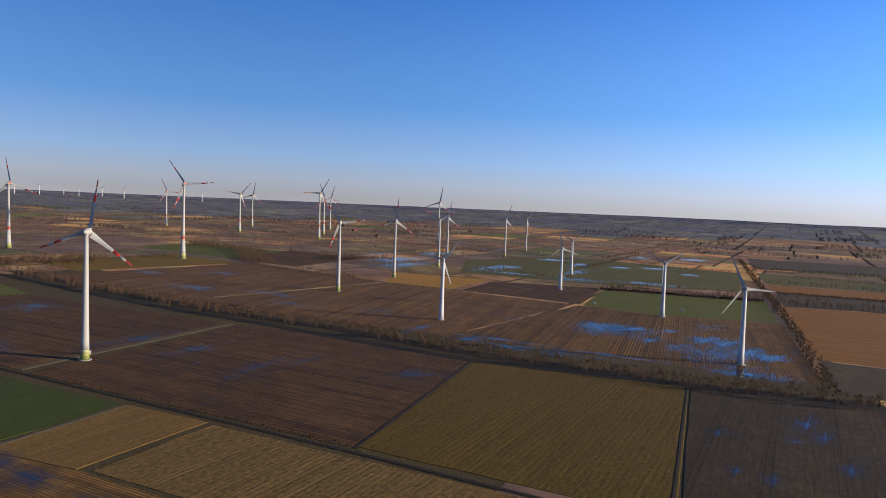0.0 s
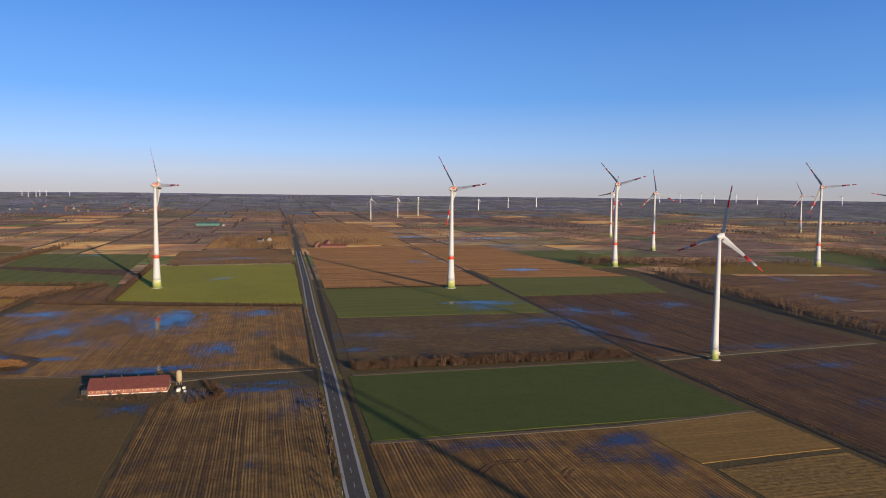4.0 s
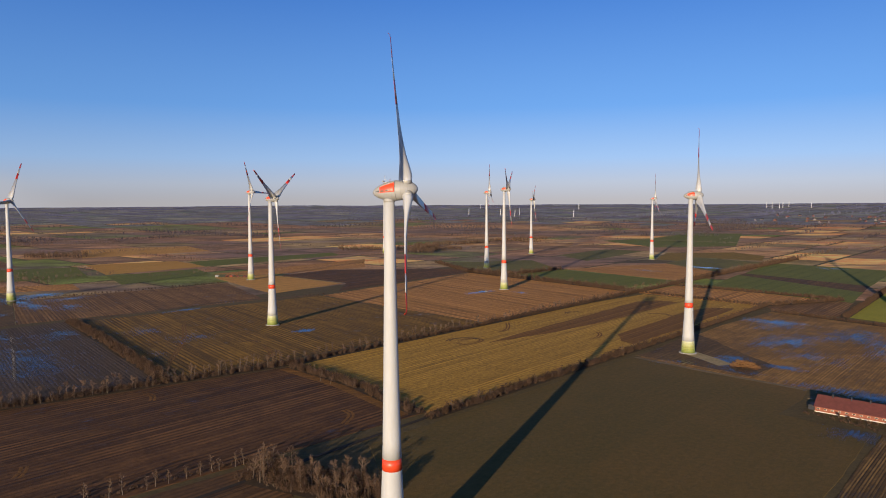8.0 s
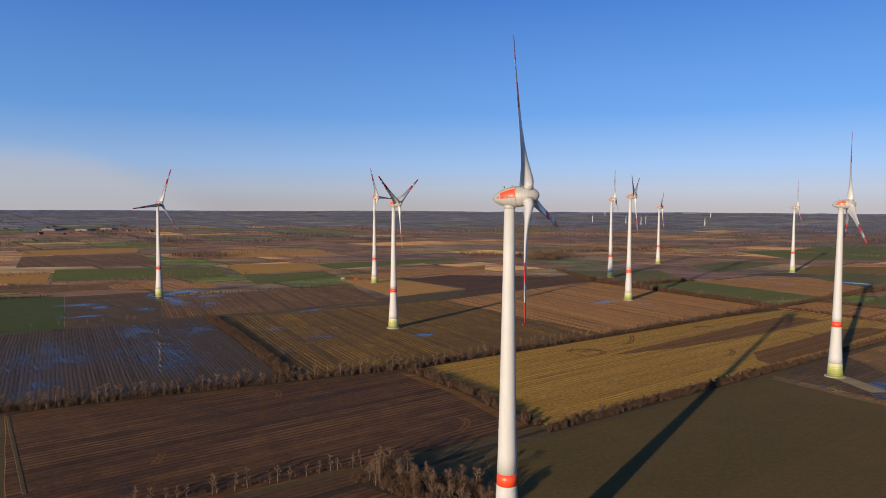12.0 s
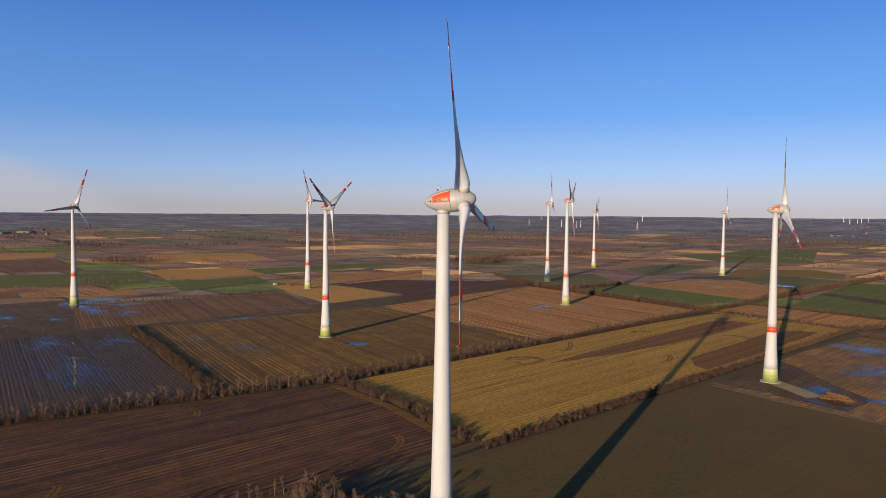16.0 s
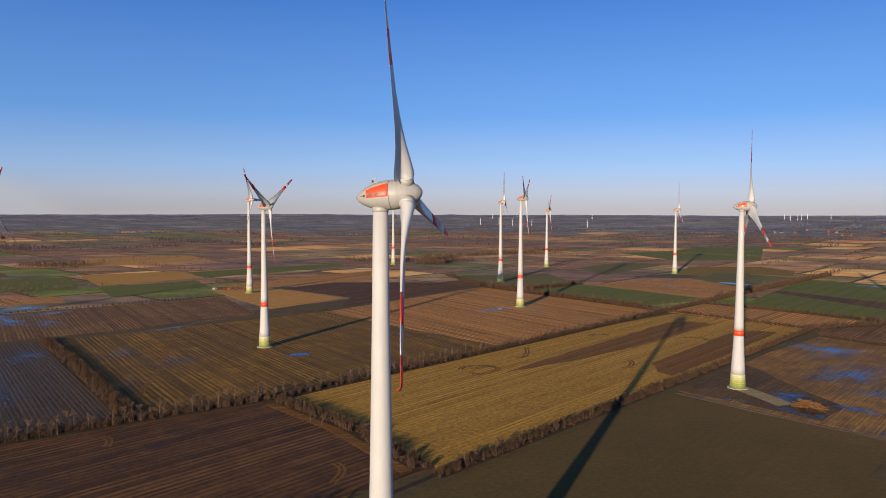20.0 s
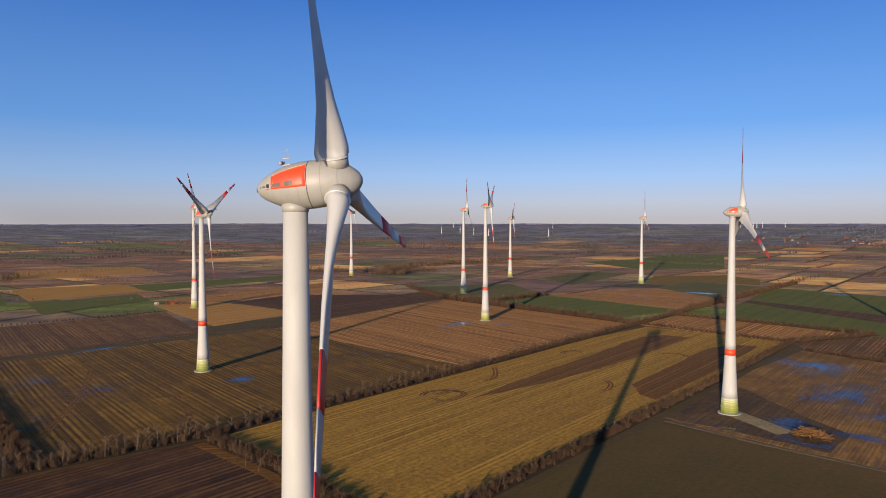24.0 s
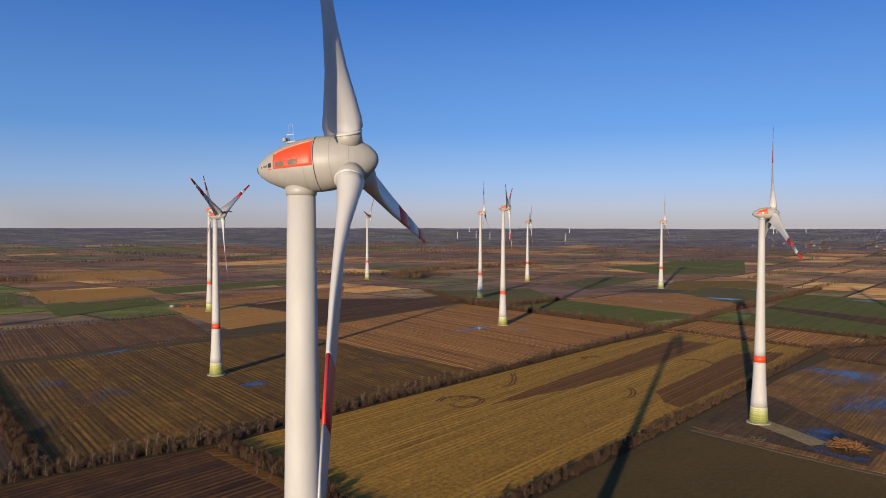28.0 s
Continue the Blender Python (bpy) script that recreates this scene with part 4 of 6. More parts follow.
# ---- standing water ----
def puddle(u, v, length, width, turn, label="blue standing water lying in the furrows", fill=0.0, z=0.05):
    """Length along the rows at turn degrees from u."""
    rng = random.Random(int(u * 7 + v * 3))
    verts, edge, sides, rings = [(0, 0, 0)], [-fill * 1.6], 28, 4
    wob = [rng.uniform(0.75, 1.2) for _ in range(sides)]
    wob = [(wob[k] + wob[k - 1] + wob[(k + 1) % sides]) / 3 for k in range(sides)]
    for r in range(1, rings + 1):
        for k in range(sides):
            a = 2 * math.pi * k / sides
            verts.append((length / 2 * wob[k] * math.cos(a) * r / rings, width / 2 * wob[k] * math.sin(a) * r / rings, 0))
            edge.append(r / rings - fill * 1.6)
    faces = [(0, 1 + k, 1 + (k + 1) % sides) for k in range(sides)]
    for r in range(rings - 1):
        for k in range(sides):
            a, b = 1 + r * sides + k, 1 + r * sides + (k + 1) % sides
            faces.append((a, a + sides, b + sides, b))
    m = Matrix.Translation(uv(u, v, z)) @ Matrix.Rotation(math.atan2(SU, CU) + radians(turn), 4, "Z")
    ob = link("puddle", verts, faces, WATER, m=m)
    at = ob.data.attributes.new("edge", "FLOAT", "POINT")
    at.data.foreach_set("value", edge)
    tagged(ob, label, "puddle", "puddles in the fields", "structure")


PUDDLES = [(-99, -452, 18, 10, 90, 0.12), (-134, -490, 40, 14, 90, 0.10), (-141, -472, 30, 12, 90, 0.08), (-129, -457, 14, 18, 0, 0.0), (-110, -406, 22, 11, 90, 0.1), (-123, -404, 24, 9, 90, 0.12), (-149, -432, 28, 11, 90, 0.12),
           (3, -696, 26, 18, 90, 0.55), (-9, -706, 22, 12, 90, 0.5), (-36, -715, 20, 14, 90, 0.3), (-65, -691, 40, 14, 90, 0.4), (-80, -685, 44, 16, 90, 0.4), (-98, -660, 40, 18, 90, 0.45), (-113, -650, 30, 18, 90, 0.45), (-52, -649, 40, 18, 90, 0.2), (-31, -663, 34, 14, 90, 0.3), (-104, -585, 20, 44, 90, 0.4), (49, -566, 34, 14, 0, 0.3), (80, -572, 26, 12, 0, 0.3), (14, -562, 26, 10, 0, 0.3),
           (500, -1330, 50, 90, 0, 0.5), (473, -1549, 60, 60, 0, 0.3), (288, -1385, 50, 40, 0, 0.5), (293, -1166, 40, 40, 0, 0.5), (244, -1069, 60, 16, 0, 0.5), (219, -1324, 30, 60, 0, 0.4), (101, -1364, 40, 40, 0, 0.5), (150, -1330, 30, 30, 0, 0.5), (179, -1630, 40, 60, 0, 0.4), (79, -1692, 50, 60, 0, 0.5), (30, -1290, 30, 30, 0, 0.4),
           (20, 350, 210, 120, 80, -0.08), (-40, 400, 150, 110, 80, -0.1), (145, 672, 30, 44, 80, 0.4), (118, 656, 26, 36, 80, 0.3), (26, 625, 20, 34, 80, 0.3), (14, 545, 22, 40, 80, 0.2), (128, 335, 60, 50, 78, -0.05), (116, 385, 50, 40, 78, 0.0), (189, 458, 8, 40, 90, 0.3),
           (456, 40, 26, 50, 0, 0.3), (380, 8, 60, 34, 0, 0.25), (340, -12, 40, 40, 0, 0.1), (306, 17, 20, 12, 90, 0.35), (276, 6, 10, 26, 0, 0.3), (426, -21, 60, 34, 0, 0.25), (405, -62, 80, 44, 0, 0.35), (310, -97, 40, 26, 0, 0.3), (262, -60, 14, 60, 0, 0.25), (430, -118, 40, 40, 0, 0.15),
           (114, -256, 14, 34, 20, 0.4), (92, -263, 30, 12, 0, 0.3), (60, -262, 30, 10, 0, 0.2), (140, -425, 100, 22, 105, 0.02), (190, -140, 50, 30, 0, 0.15), (215, -100, 26, 60, 0, 0.2), (196, -66, 26, 24, 0, 0.15), (330, -345, 120, 22, 0, 0.2), (400, -370, 60, 40, 0, 0.15), (416, -466, 60, 60, 0, 0.05), (380, -400, 60, 30, 0, 0.1),
           (10, -572, 110, 16, 0, 0.05), (80, -582, 50, 14, 0, 0.1), (10, -690, 60, 40, 90, 0.3), (-66, -690, 60, 50, 90, 0.1), (-84, -640, 70, 40, 90, 0.15),
           (430, -10, 90, 60, 0, -0.14), (400, -60, 110, 50, 0, -0.08), (420, -62, 60, 22, 0, 0.5), (330, -30, 100, 40, 0, -0.14), (300, -100, 60, 50, 0, -0.1), (350, -120, 70, 30, 0, -0.1), (268, -70, 16, 110, 0, 0.2),
           (440, 30, 60, 40, 0, 0.1), (440, -120, 40, 30, 0, 0.1),
           (452, -310, 60, 26, 90, 0.35), (425, -300, 40, 30, 90, 0.2), (330, -200, 90, 40, 90, 0), (350, -280, 90, 40, 90, 0), (290, -180, 30, 16, 90, 0.2), (360, -325, 60, 40, 90, 0.1),
           (120, -210, 70, 14, 90, 0.2), (96, -250, 50, 20, 90, 0.1), (60, -225, 40, 20, 20, 0), (128, -450, 80, 16, 100, -0.05), (60, -460, 60, 26, 60, 0.05), (250, -430, 40, 120, 0, 0), (300, -370, 90, 26, 0, 0.05), (200, -430, 30, 90, 0, 0),
           (-175, -420, 26, 10, 90, 0.1),
           (20, -700, 50, 45, 90, 0.25), (-20, -690, 110, 45, 90, 0), (-70, -640, 110, 60, 90, 0.02), (-100, -600, 40, 50, 90, 0.05), (60, -590, 16, 80, 90, 0.15), (-20, -586, 12, 90, 90, 0.15), (130, -588, 14, 70, 0, 0.15), (-60, -760, 60, 40, 90, 0),
           (420, -640, 90, 40, 0, 0.1), (330, -660, 120, 40, 0, 0), (280, -620, 100, 30, 0, 0), (500, -760, 90, 50, 0, 0), (560, -700, 60, 30, 0, 0.1), (200, -640, 60, 30, 0, 0),
           (-40, 360, 90, 120, 90, 0), (20, 320, 120, 60, 90, 0), (70, 420, 60, 50, 90, 0.05), (30, 440, 80, 40, 90, 0.1), (-60, 300, 80, 40, 90, 0.05), (84, 300, 60, 30, 80, -0.15),
           (110, 590, 70, 20, 90, 0.25), (130, 560, 60, 30, 90, 0.1), (150, 620, 30, 60, 90, 0.15), (40, 600, 26, 40, 0, 0.2), (70, 560, 20, 30, 0, 0.2), (110, 640, 24, 60, 0, 0.35), (246, 480, 14, 30, 0, 0.05),
           (197, 294, 16, 11, 0, 0.5), (456, 330, 14, 40, 90, 0.35), (480, 300, 14, 30, 0, 0.1), (870, 250, 16, 36, 0, 0.6), (780, 300, 60, 30, 90, 0.05), (960, 110, 20, 40, 0, 0.2),
           (296, 20, 30, 10, 90, 0.4), (285, 10, 20, 16, 90, 0.3), (276, 40, 26, 30, 0, 0), (300, -14, 26, 10, 90, 0.4), (900, -90, 120, 40, 90, 0.05), (980, -60, 90, 30, 90, 0), (880, -40, 80, 30, 90, 0),
           (660, -80, 40, 30, 0, 0.1), (190, -140, 60, 10, 0, 0), (120, -120, 40, 14, 0, 0), (215, -120, 10, 40, 0, 0.3), (226, -128, 12, 30, 0, 0.2),
           (700, -440, 26, 40, 0, 0.5), (820, -330, 40, 60, 90, 0.1), (1200, -480, 60, 110, 0, 0.2), (1350, -430, 60, 90, 0, 0.3), (1100, -560, 40, 120, 0, 0.2), (1300, -600, 60, 160, 0, 0.3),
           (480, -1130, 60, 120, 0, 0.5), (420, -1050, 60, 120, 0, 0.4), (560, -1210, 40, 120, 0, 0.3), (150, -1060, 60, 90, 90, 0.2), (60, -1090, 40, 90, 90, 0.3), (180, -1170, 30, 120, 0, 0.3), (300, -1120, 60, 140, 0, 0.2)]
for n, (u0, v0, ln, wd, turn, fill) in enumerate(PUDDLES):
    puddle(u0, v0, ln * 1.3, wd * 1.45, turn, fill=fill, z=0.062 + 0.004 * (n % 7))


# ---- wind turbines ----
# hollow section near the root, flat-bottomed section further out
ROOT_FOIL = [(1.0, -0.45), (0.75, 0.06), (0.5, 0.31), (0.3, 0.44), (0.15, 0.45), (0.05, 0.3), (0.0, 0.0), (0.05, -0.3), (0.15, -0.46), (0.3, -0.48), (0.45, -0.30), (0.6, -0.06)]
TIP_FOIL = [(1.0, 0.0), (0.75, 0.3), (0.5, 0.55), (0.3, 0.68), (0.15, 0.62), (0.05, 0.38), (0.0, 0.0), (0.05, -0.2), (0.15, -0.27), (0.3, -0.26), (0.5, -0.18), (0.75, -0.08)]
# radius, chord, thickness ratio, twist, forward bend, on the 41 m blade
STATIONS = [(2.0, 2.35, 1.0, 42, 0), (2.75, 2.4, 1.0, 42, 0), (2.85, 2.7, 0.9, 42, 0), (3.1, 4.9, 0.52, 42, 0), (4.0, 5.2, 0.46, 40, 0), (6.0, 4.8, 0.40, 33, 0), (9.0, 4.0, 0.34, 22, 0), (13, 3.3, 0.28, 11, 0.1),
            (18, 2.7, 0.24, 3, 0.25), (23, 2.3, 0.21, 1, 0.45), (28, 1.95, 0.19, -1, 0.7), (33, 1.6, 0.17, -2, 0.95), (37, 1.3, 0.16, -2, 1.2), (39.6, 1.05, 0.15, -2, 1.4), (40.6, 0.7, 0.14, -2, 1.3), (41.0, 0.4, 0.13, -2, 0.8)]


def station(r):
    for a, b in zip(STATIONS, STATIONS[1:]):
        if r <= b[0]:
            k = (r - a[0]) / (b[0] - a[0])
            return [x + (y - x) * k for x, y in zip(a, b)]
    return list(STATIONS[-1])


def blade_piece(r0, r1, scale, pitch=0.0):
    """Loft of the blade between two radii, along +z, with the wind from +x."""
    radii = sorted({r0, r1, *(s[0] for s in STATIONS if r0 < s[0] < r1)})
    n, verts, faces = len(TIP_FOIL), [], []
    for r in radii:
        _, chord, thick, twist, bend = station(r)
        a = radians(twist + pitch)
        roundness = min(1.0, max(0.0, (thick - 0.55) / 0.4))
        out = min(1.0, max(0.0, (r - 8.0) / 9.0))
        for k, (rp, tp) in enumerate(zip(ROOT_FOIL, TIP_FOIL)):
            cx, cy = rp[0] + (tp[0] - rp[0]) * out, rp[1] + (tp[1] - rp[1]) * out
            ang = 2 * math.pi * k / n
            ax, ay = (0.5 + 0.5 * math.cos(ang)), 0.5 * math.sin(ang)
            px = (cx * (1 - roundness) + ax * roundness) - (0.33 + 0.17 * roundness)
            py = (cy * thick * (1 - roundness) + ay * roundness)
            px, py = px * chord, -py * chord
            verts.append(((py * math.cos(a) - px * math.sin(a) + bend) * scale, -(px * math.cos(a) + py * math.sin(a)) * scale, r * scale))
    for i in range(len(radii) - 1):
        for k in range(n):
            j = (k + 1) % n
            faces.append((i * n + k, i * n + j, (i + 1) * n + j, (i + 1) * n + k))
    faces.append(tuple(range(n))[::-1])
    faces.append(tuple((len(radii) - 1) * n + k for k in range(n)))
    return verts, faces


EGG = [(-4.25, 0.0), (-4.22, 0.35), (-4.0, 0.72), (-3.5, 1.14), (-2.8, 1.56), (-2.0, 1.94), (-1.0, 2.28), (0.0, 2.5), (1.0, 2.62), (1.92, 2.66)]
NOSE = [(2.0, 2.66), (2.8, 2.62), (3.8, 2.48), (4.8, 2.28), (5.6, 2.02), (6.3, 1.68), (6.9, 1.25), (7.3, 0.82), (7.52, 0.42), (7.6, 0.0)]


def egg_radius(s, profile):
    for (a, ra), (b, rb) in zip(profile, profile[1:]):
        if s <= b:
            return ra + (rb - ra) * (s - a) / (b - a)
    return profile[-1][1]


def turned_x(profile, k, sides=40):
    """A shape turned round the x axis from (place, radius) rows."""
    verts, faces = [], []
    for s, r in profile:
        verts += [(s * k, r * k * math.cos(2 * math.pi * j / sides), r * k * math.sin(2 * math.pi * j / sides)) for j in range(sides)]
    for i in range(len(profile) - 1):
        for j in range(sides):
            q = (j + 1) % sides
            faces.append((i * sides + j, i * sides + q, (i + 1) * sides + q, (i + 1) * sides + j))
    return verts, faces


def shell_patch(s0, s1, a0, a1, k, out=0.03, ns=10, na=8, side=1, skew=0.0):
    """A thin raised panel on the egg, between two places and two angles above the equator."""
    verts, faces = [], []
    for lay in (out, -0.02):
        for i in range(ns + 1):
            for j in range(na + 1):
                s = s0 + (s1 - s0) * i / ns
                a = radians(a0 + (a1 - a0) * j / na - skew * (1 - i / ns) * (j / na))
                r = (egg_radius(s, EGG) + lay) * k
                verts.append((s * k, -side * r * math.cos(a), r * math.sin(a)))
    w, half = na + 1, (ns + 1) * (na + 1)
    for i in range(ns):
        for j in range(na):
            a = i * w + j
            f = (a, a + w, a + w + 1, a + 1)
            faces.append(f if side > 0 else f[::-1])
    rim = [i * w for i in range(ns + 1)] + [ns * w + j for j in range(1, w)] + [i * w + na for i in range(ns - 1, -1, -1)] + [j for j in range(na - 1, 0, -1)]
    for a, b in zip(rim, rim[1:] + rim[:1]):
        faces.append((a, b, b + half, a + half))
    return verts, faces


def egg_turbine(hub, radius, tower_label, band=30.3, small=False, plain=False, pitch=22.0, girth=1.0, tilted=3.0, reach=1.0):
    """A gearless turbine with an egg-shaped nacelle, its rotor axis along +x. Returns its root."""
    root = thing("wind_turbine", Matrix(), tower_label, "wind turbine", "wind turbines of the farm")
    k = radius / 41.0
    top = hub - 2.6 * k
    if small:
        shape = [(2.35, 0), (2.0, 0.15), (1.62, 0.45), (1.3, 0.8), (1.05, 1.0)]
    else:
        shape = [(4.35, 0), (3.95, 0.05), (3.5, 0.12), (3.05, 0.2), (2.72, 0.28), (2.45, 0.36), (2.1, 0.52), (1.82, 0.68), (1.56, 0.84), (1.36, 1.0)]

    def width(z):
        q = z / top
        for (ra, a), (rb, b) in zip(shape, shape[1:]):
            if q <= b + 1e-9:
                return (ra + (rb - ra) * (q - a) / (b - a)) * girth
        return shape[-1][0] * girth

    def shaft(name, z0, z1, material, label="", grow=0.0):
        zs = [z0] + [q * top for _, q in shape if z0 < q * top < z1] + [z1]
        v, f = lathe([(width(z) + grow, z) for z in zs], 40)
        return link(name, v, f, material, root, label, True)

    ring = 1.55 if not small else 1.2
    if plain:
        shaft("tower", 0, top, GREYMETAL)
    else:
        for i in range(8):
            shaft("base_ring", i * ring * 0.625, (i + 1) * ring * 0.625, GREENS[i], "green painted ring at the foot of the tower")
        if band:
            shaft("tower", 5 * ring, band - 1.5, WHITE)
            shaft("tower_band", band - 1.5, band + 1.5, RED, "orange-red warning band round the tower", 0.01)
            shaft("upper_tower", band + 1.5, top, WHITE)
        else:
            shaft("tower", 5 * ring, top, WHITE)
    v, f = lathe([(width(0) + 1.1, -0.3), (width(0) + 1.1, 0.35), (width(0) + 0.9, 0.5), (width(0) - 0.3, 0.5)], 40)
    link("plinth", v, f, CONCRETE, root, "low round concrete plinth")
    if not small:
        bm = box(0.2, 1.3, 2.6, 0.05, (-width(1.8) - 0.02, 0, 1.9))
        part("door", bm, GLASS, root, "dark service door at the foot")
    tilt = Matrix.Translation((0, 0, hub)) @ Matrix.Rotation(radians(-tilted), 4, "Y")
    shell = WHITE if plain or small else SHELL
    v, f = turned_x(EGG, k)
    nacelle = link("nacelle", v, f, shell, root, "", True, tilt)
    v, f = turned_x([(1.92, 2.66), (1.93, 2.58), (2.0, 2.58)], k)
    link("generator_gap", v, f, DARK, nacelle, "dark seam between nacelle and rotor")
    v, f = turned_x(NOSE, k)
    nose = link("spinner", v, f, shell, root, "", True, tilt)
    w = width(top)
    v, f = lathe([(w, top - 0.22), (w + 0.10, top - 0.18), (w + 0.12, top + 0.1), (w + 0.2, top + 0.7)], 40)
    link("yaw_collar", v, f, shell, root, "grey collar between tower and nacelle", True)
    if not plain and not small:
        for side in (1, -1):
            v, f = shell_patch(-2.15, 1.86, -6, 52, k, 0.03, side=side, skew=12)
            panel = link("red_panel", v, f, RED, nacelle, "orange-red side panel", True)
            for s in (-1.95, -0.55):
                v, f = shell_patch(s, s + 0.95, -1, 11, k, 0.06, 3, 2, side)
                link("window", v, f, TANPANE, panel, "small tan-tinted window")
            v, f = shell_patch(-2.75, -2.4, 0, 14, k, 0.03, 2, 3, side)
            link("mark", v, f, DARK, nacelle, "small dark square mark")
            for s in (-3.0, -3.15, -3.3, -3.6):
                v, f = shell_patch(s, s + 0.1, 3, 10, k, 0.02, 1, 1, side)
                link("lettering_bar", v, f, DARK, nacelle)
            v, f = shell_patch(-2.75, -2.4, -8, -4, k, 0.02, 1, 1, side)
            link("mark", v, f, RED, nacelle, "small red underline mark")
        v, f = turned_x([(-4.3, 0.0), (-4.3, 0.3), (-4.1, 0.4)], k, 16)
        link("tail_hatch", v, f, DARK, nacelle, "dark hatch at the tail")
        mast(nacelle, k)
        for s in (3.4, 5.2):
            r = egg_radius(s, NOSE)
            v, f = turned_x([(s, r + 0.004), (s + 0.03, r + 0.006), (s + 0.06, r + 0.002)], k)
            link("panel_seam", v, f, SEAM, nose)
        for s in (-2.3, 0.9):
            r = egg_radius(s, EGG)
            v, f = turned_x([(s, r + 0.002), (s + 0.025, r + 0.008), (s + 0.05, r + 0.010)], k)
            link("panel_seam", v, f, SEAM, nacelle)
    # rotor
    centre = tilt @ Matrix.Translation((5.0 * k, 0, 0))
    bands = [(2.0, 23.2, None), (23.2, 29.2, DEEP_RED), (29.2, 35.0, BLADE), (35.0, 40.55, DEEP_RED), (40.55, 41.0, RED)]
    skin = WHITE if small else BLADE
    for n in range(3):
        holder = None
        for r0, r1, colour in ([(2.0, 41.0, None)] if plain else bands):
            v, f = blade_piece(r0, r1, k, pitch)
            v = [(x, y, 2.0 * k + (z - 2.0 * k) * reach) for x, y, z in v]
            if holder is None:
                holder = link("blade", v, f, skin, root, "", True, centre @ Matrix.Rotation(radians(120 * n), 4, "X"))
                holder["turn"] = 120 * n
            else:
                link("blade_band", v, f, colour if colour is not BLADE else skin, holder, "red band on the blade" if colour is not BLADE else "", True)
        v, f = lathe([(1.34 * k, 1.5 * k), (1.34 * k, 2.62 * k), (1.26 * k, 2.7 * k)], 28)
        link("blade_collar", v, f, shell, holder, "", True)
        v, f = lathe([(1.30 * k, 2.62 * k), (1.42 * k, 2.66 * k), (1.42 * k, 2.80 * k), (1.24 * k, 2.84 * k)], 28)
        link("root_rim", v, f, skin, holder, "pale rim at the blade root", True)
    for ob in root.children:
        if ob.name.startswith("blade"):
            crisp(ob, n_foil=len(TIP_FOIL))
            for band in ob.children:
                if band.name.startswith("blade_band"):
                    crisp(band, n_foil=len(TIP_FOIL))
    root["hub"] = hub
    root["size"] = k
    root["tilted"] = tilted
    return root


def crisp(ob, n_foil):
    """Keep the blade's trailing edge sharp."""
    for e in ob.data.edges:
        a, b = e.vertices
        if a % n_foil == 0 and b % n_foil == 0:
            e.use_edge_sharp = True


def mast(nacelle, k):
    """Wind vane and beacon frame on the nacelle's roof."""
    s = -0.7
    z = egg_radius(s, EGG) * k
    base = part("instrument_rack", box(0.9, 0.7, 0.12, 0.03, (s * k, 0, z + 0.05)), GALV, nacelle, "small metal rack with instruments")
    hoop = bpy.data.curves.new("lightning_hoop", "CURVE")
    hoop.dimensions, hoop.bevel_depth = "3D", 0.022
    sp = hoop.splines.new("POLY")
    pts = [(0.25, 0.0, 0.05), (0.25, 0, 1.5)] + [(0.05 + 0.2 * math.cos(a), 0, 1.5 + 0.25 * math.sin(a)) for a in (0.5, 1.0, 1.57, 2.1, 2.6, 3.14)] + [(-0.15, 0, 1.0)]
    sp.points.add(len(pts) - 1)
    for p, q in zip(sp.points, pts):
        p.co = (s * k + q[0], q[1], z + q[2], 1)
    ob = new("lightning_hoop", hoop)
    me = bpy.data.meshes.new_from_object(ob.evaluated_get(bpy.context.evaluated_depsgraph_get()))
    bpy.data.objects.remove(ob)
    me.materials.append(GALV)
    ob = new("lightning_hoop", me)
    ob.parent = base
    v, f = lathe([(0.16, 0.1), (0.2, 0.2), (0.2, 0.45), (0.1, 0.55)], 14)
    link("beacon", [(a + s * k - 0.45, b + 0.2, c + z) for a, b, c in v], f, GALV, base, "small beacon lamp", True)
    link("beacon", [(a + s * k - 0.6, b - 0.25, c + z) for a, b, c in v], f, GALV, base, "small beacon lamp", True)
    part("vane", box(0.7, 0.05, 0.06, 0, (s * k - 0.1, 0.15, z + 0.8)), GALV, base)


MASTERS = {
    "m": egg_turbine(98.24, 39.4, "white wind turbine with grey egg nacelle and orange-red panel", 28.8, pitch=0.0, girth=0.955, tilted=5.4, reach=0.95),
    "tall": egg_turbine(108.6, 41.0, "tall white wind turbine with red tower band and green foot"),
    "big": egg_turbine(98.6, 41.0, "white wind turbine with red tower band and green foot"),
    "mid": egg_turbine(71.5, 29.5, "slim white wind turbine with red-banded blades and green foot", 0, True),
    "grey": egg_turbine(49.5, 21.5, "small grey wind turbine with plain blades", 0, True, True),
}


def set_turbine(kind, x, y, axis, phase, first, hub=None):
    """Stand a turbine at a place, its rotor facing the axis angle, its first blade turned from upright."""
    m = pose(x, y, lift(x, y), 0, 0, axis)
    if y > 3000:
        m = m @ Matrix.Diagonal((0.65, 0.65, 0.65, 1))
    ob = MASTERS[kind]
    if first:
        ob.matrix_basis = m
    else:
        ob = copy_thing(ob, m)
    k = ob["size"]
    centre = Matrix.Translation((0, 0, ob["hub"])) @ Matrix.Rotation(radians(-ob["tilted"]), 4, "Y") @ Matrix.Translation((5.0 * k, 0, 0))
    for child in ob.children:
        if child.name.startswith("blade"):
            child.matrix_basis = centre @ Matrix.Rotation(radians(phase + child["turn"]), 4, "X")
    return ob


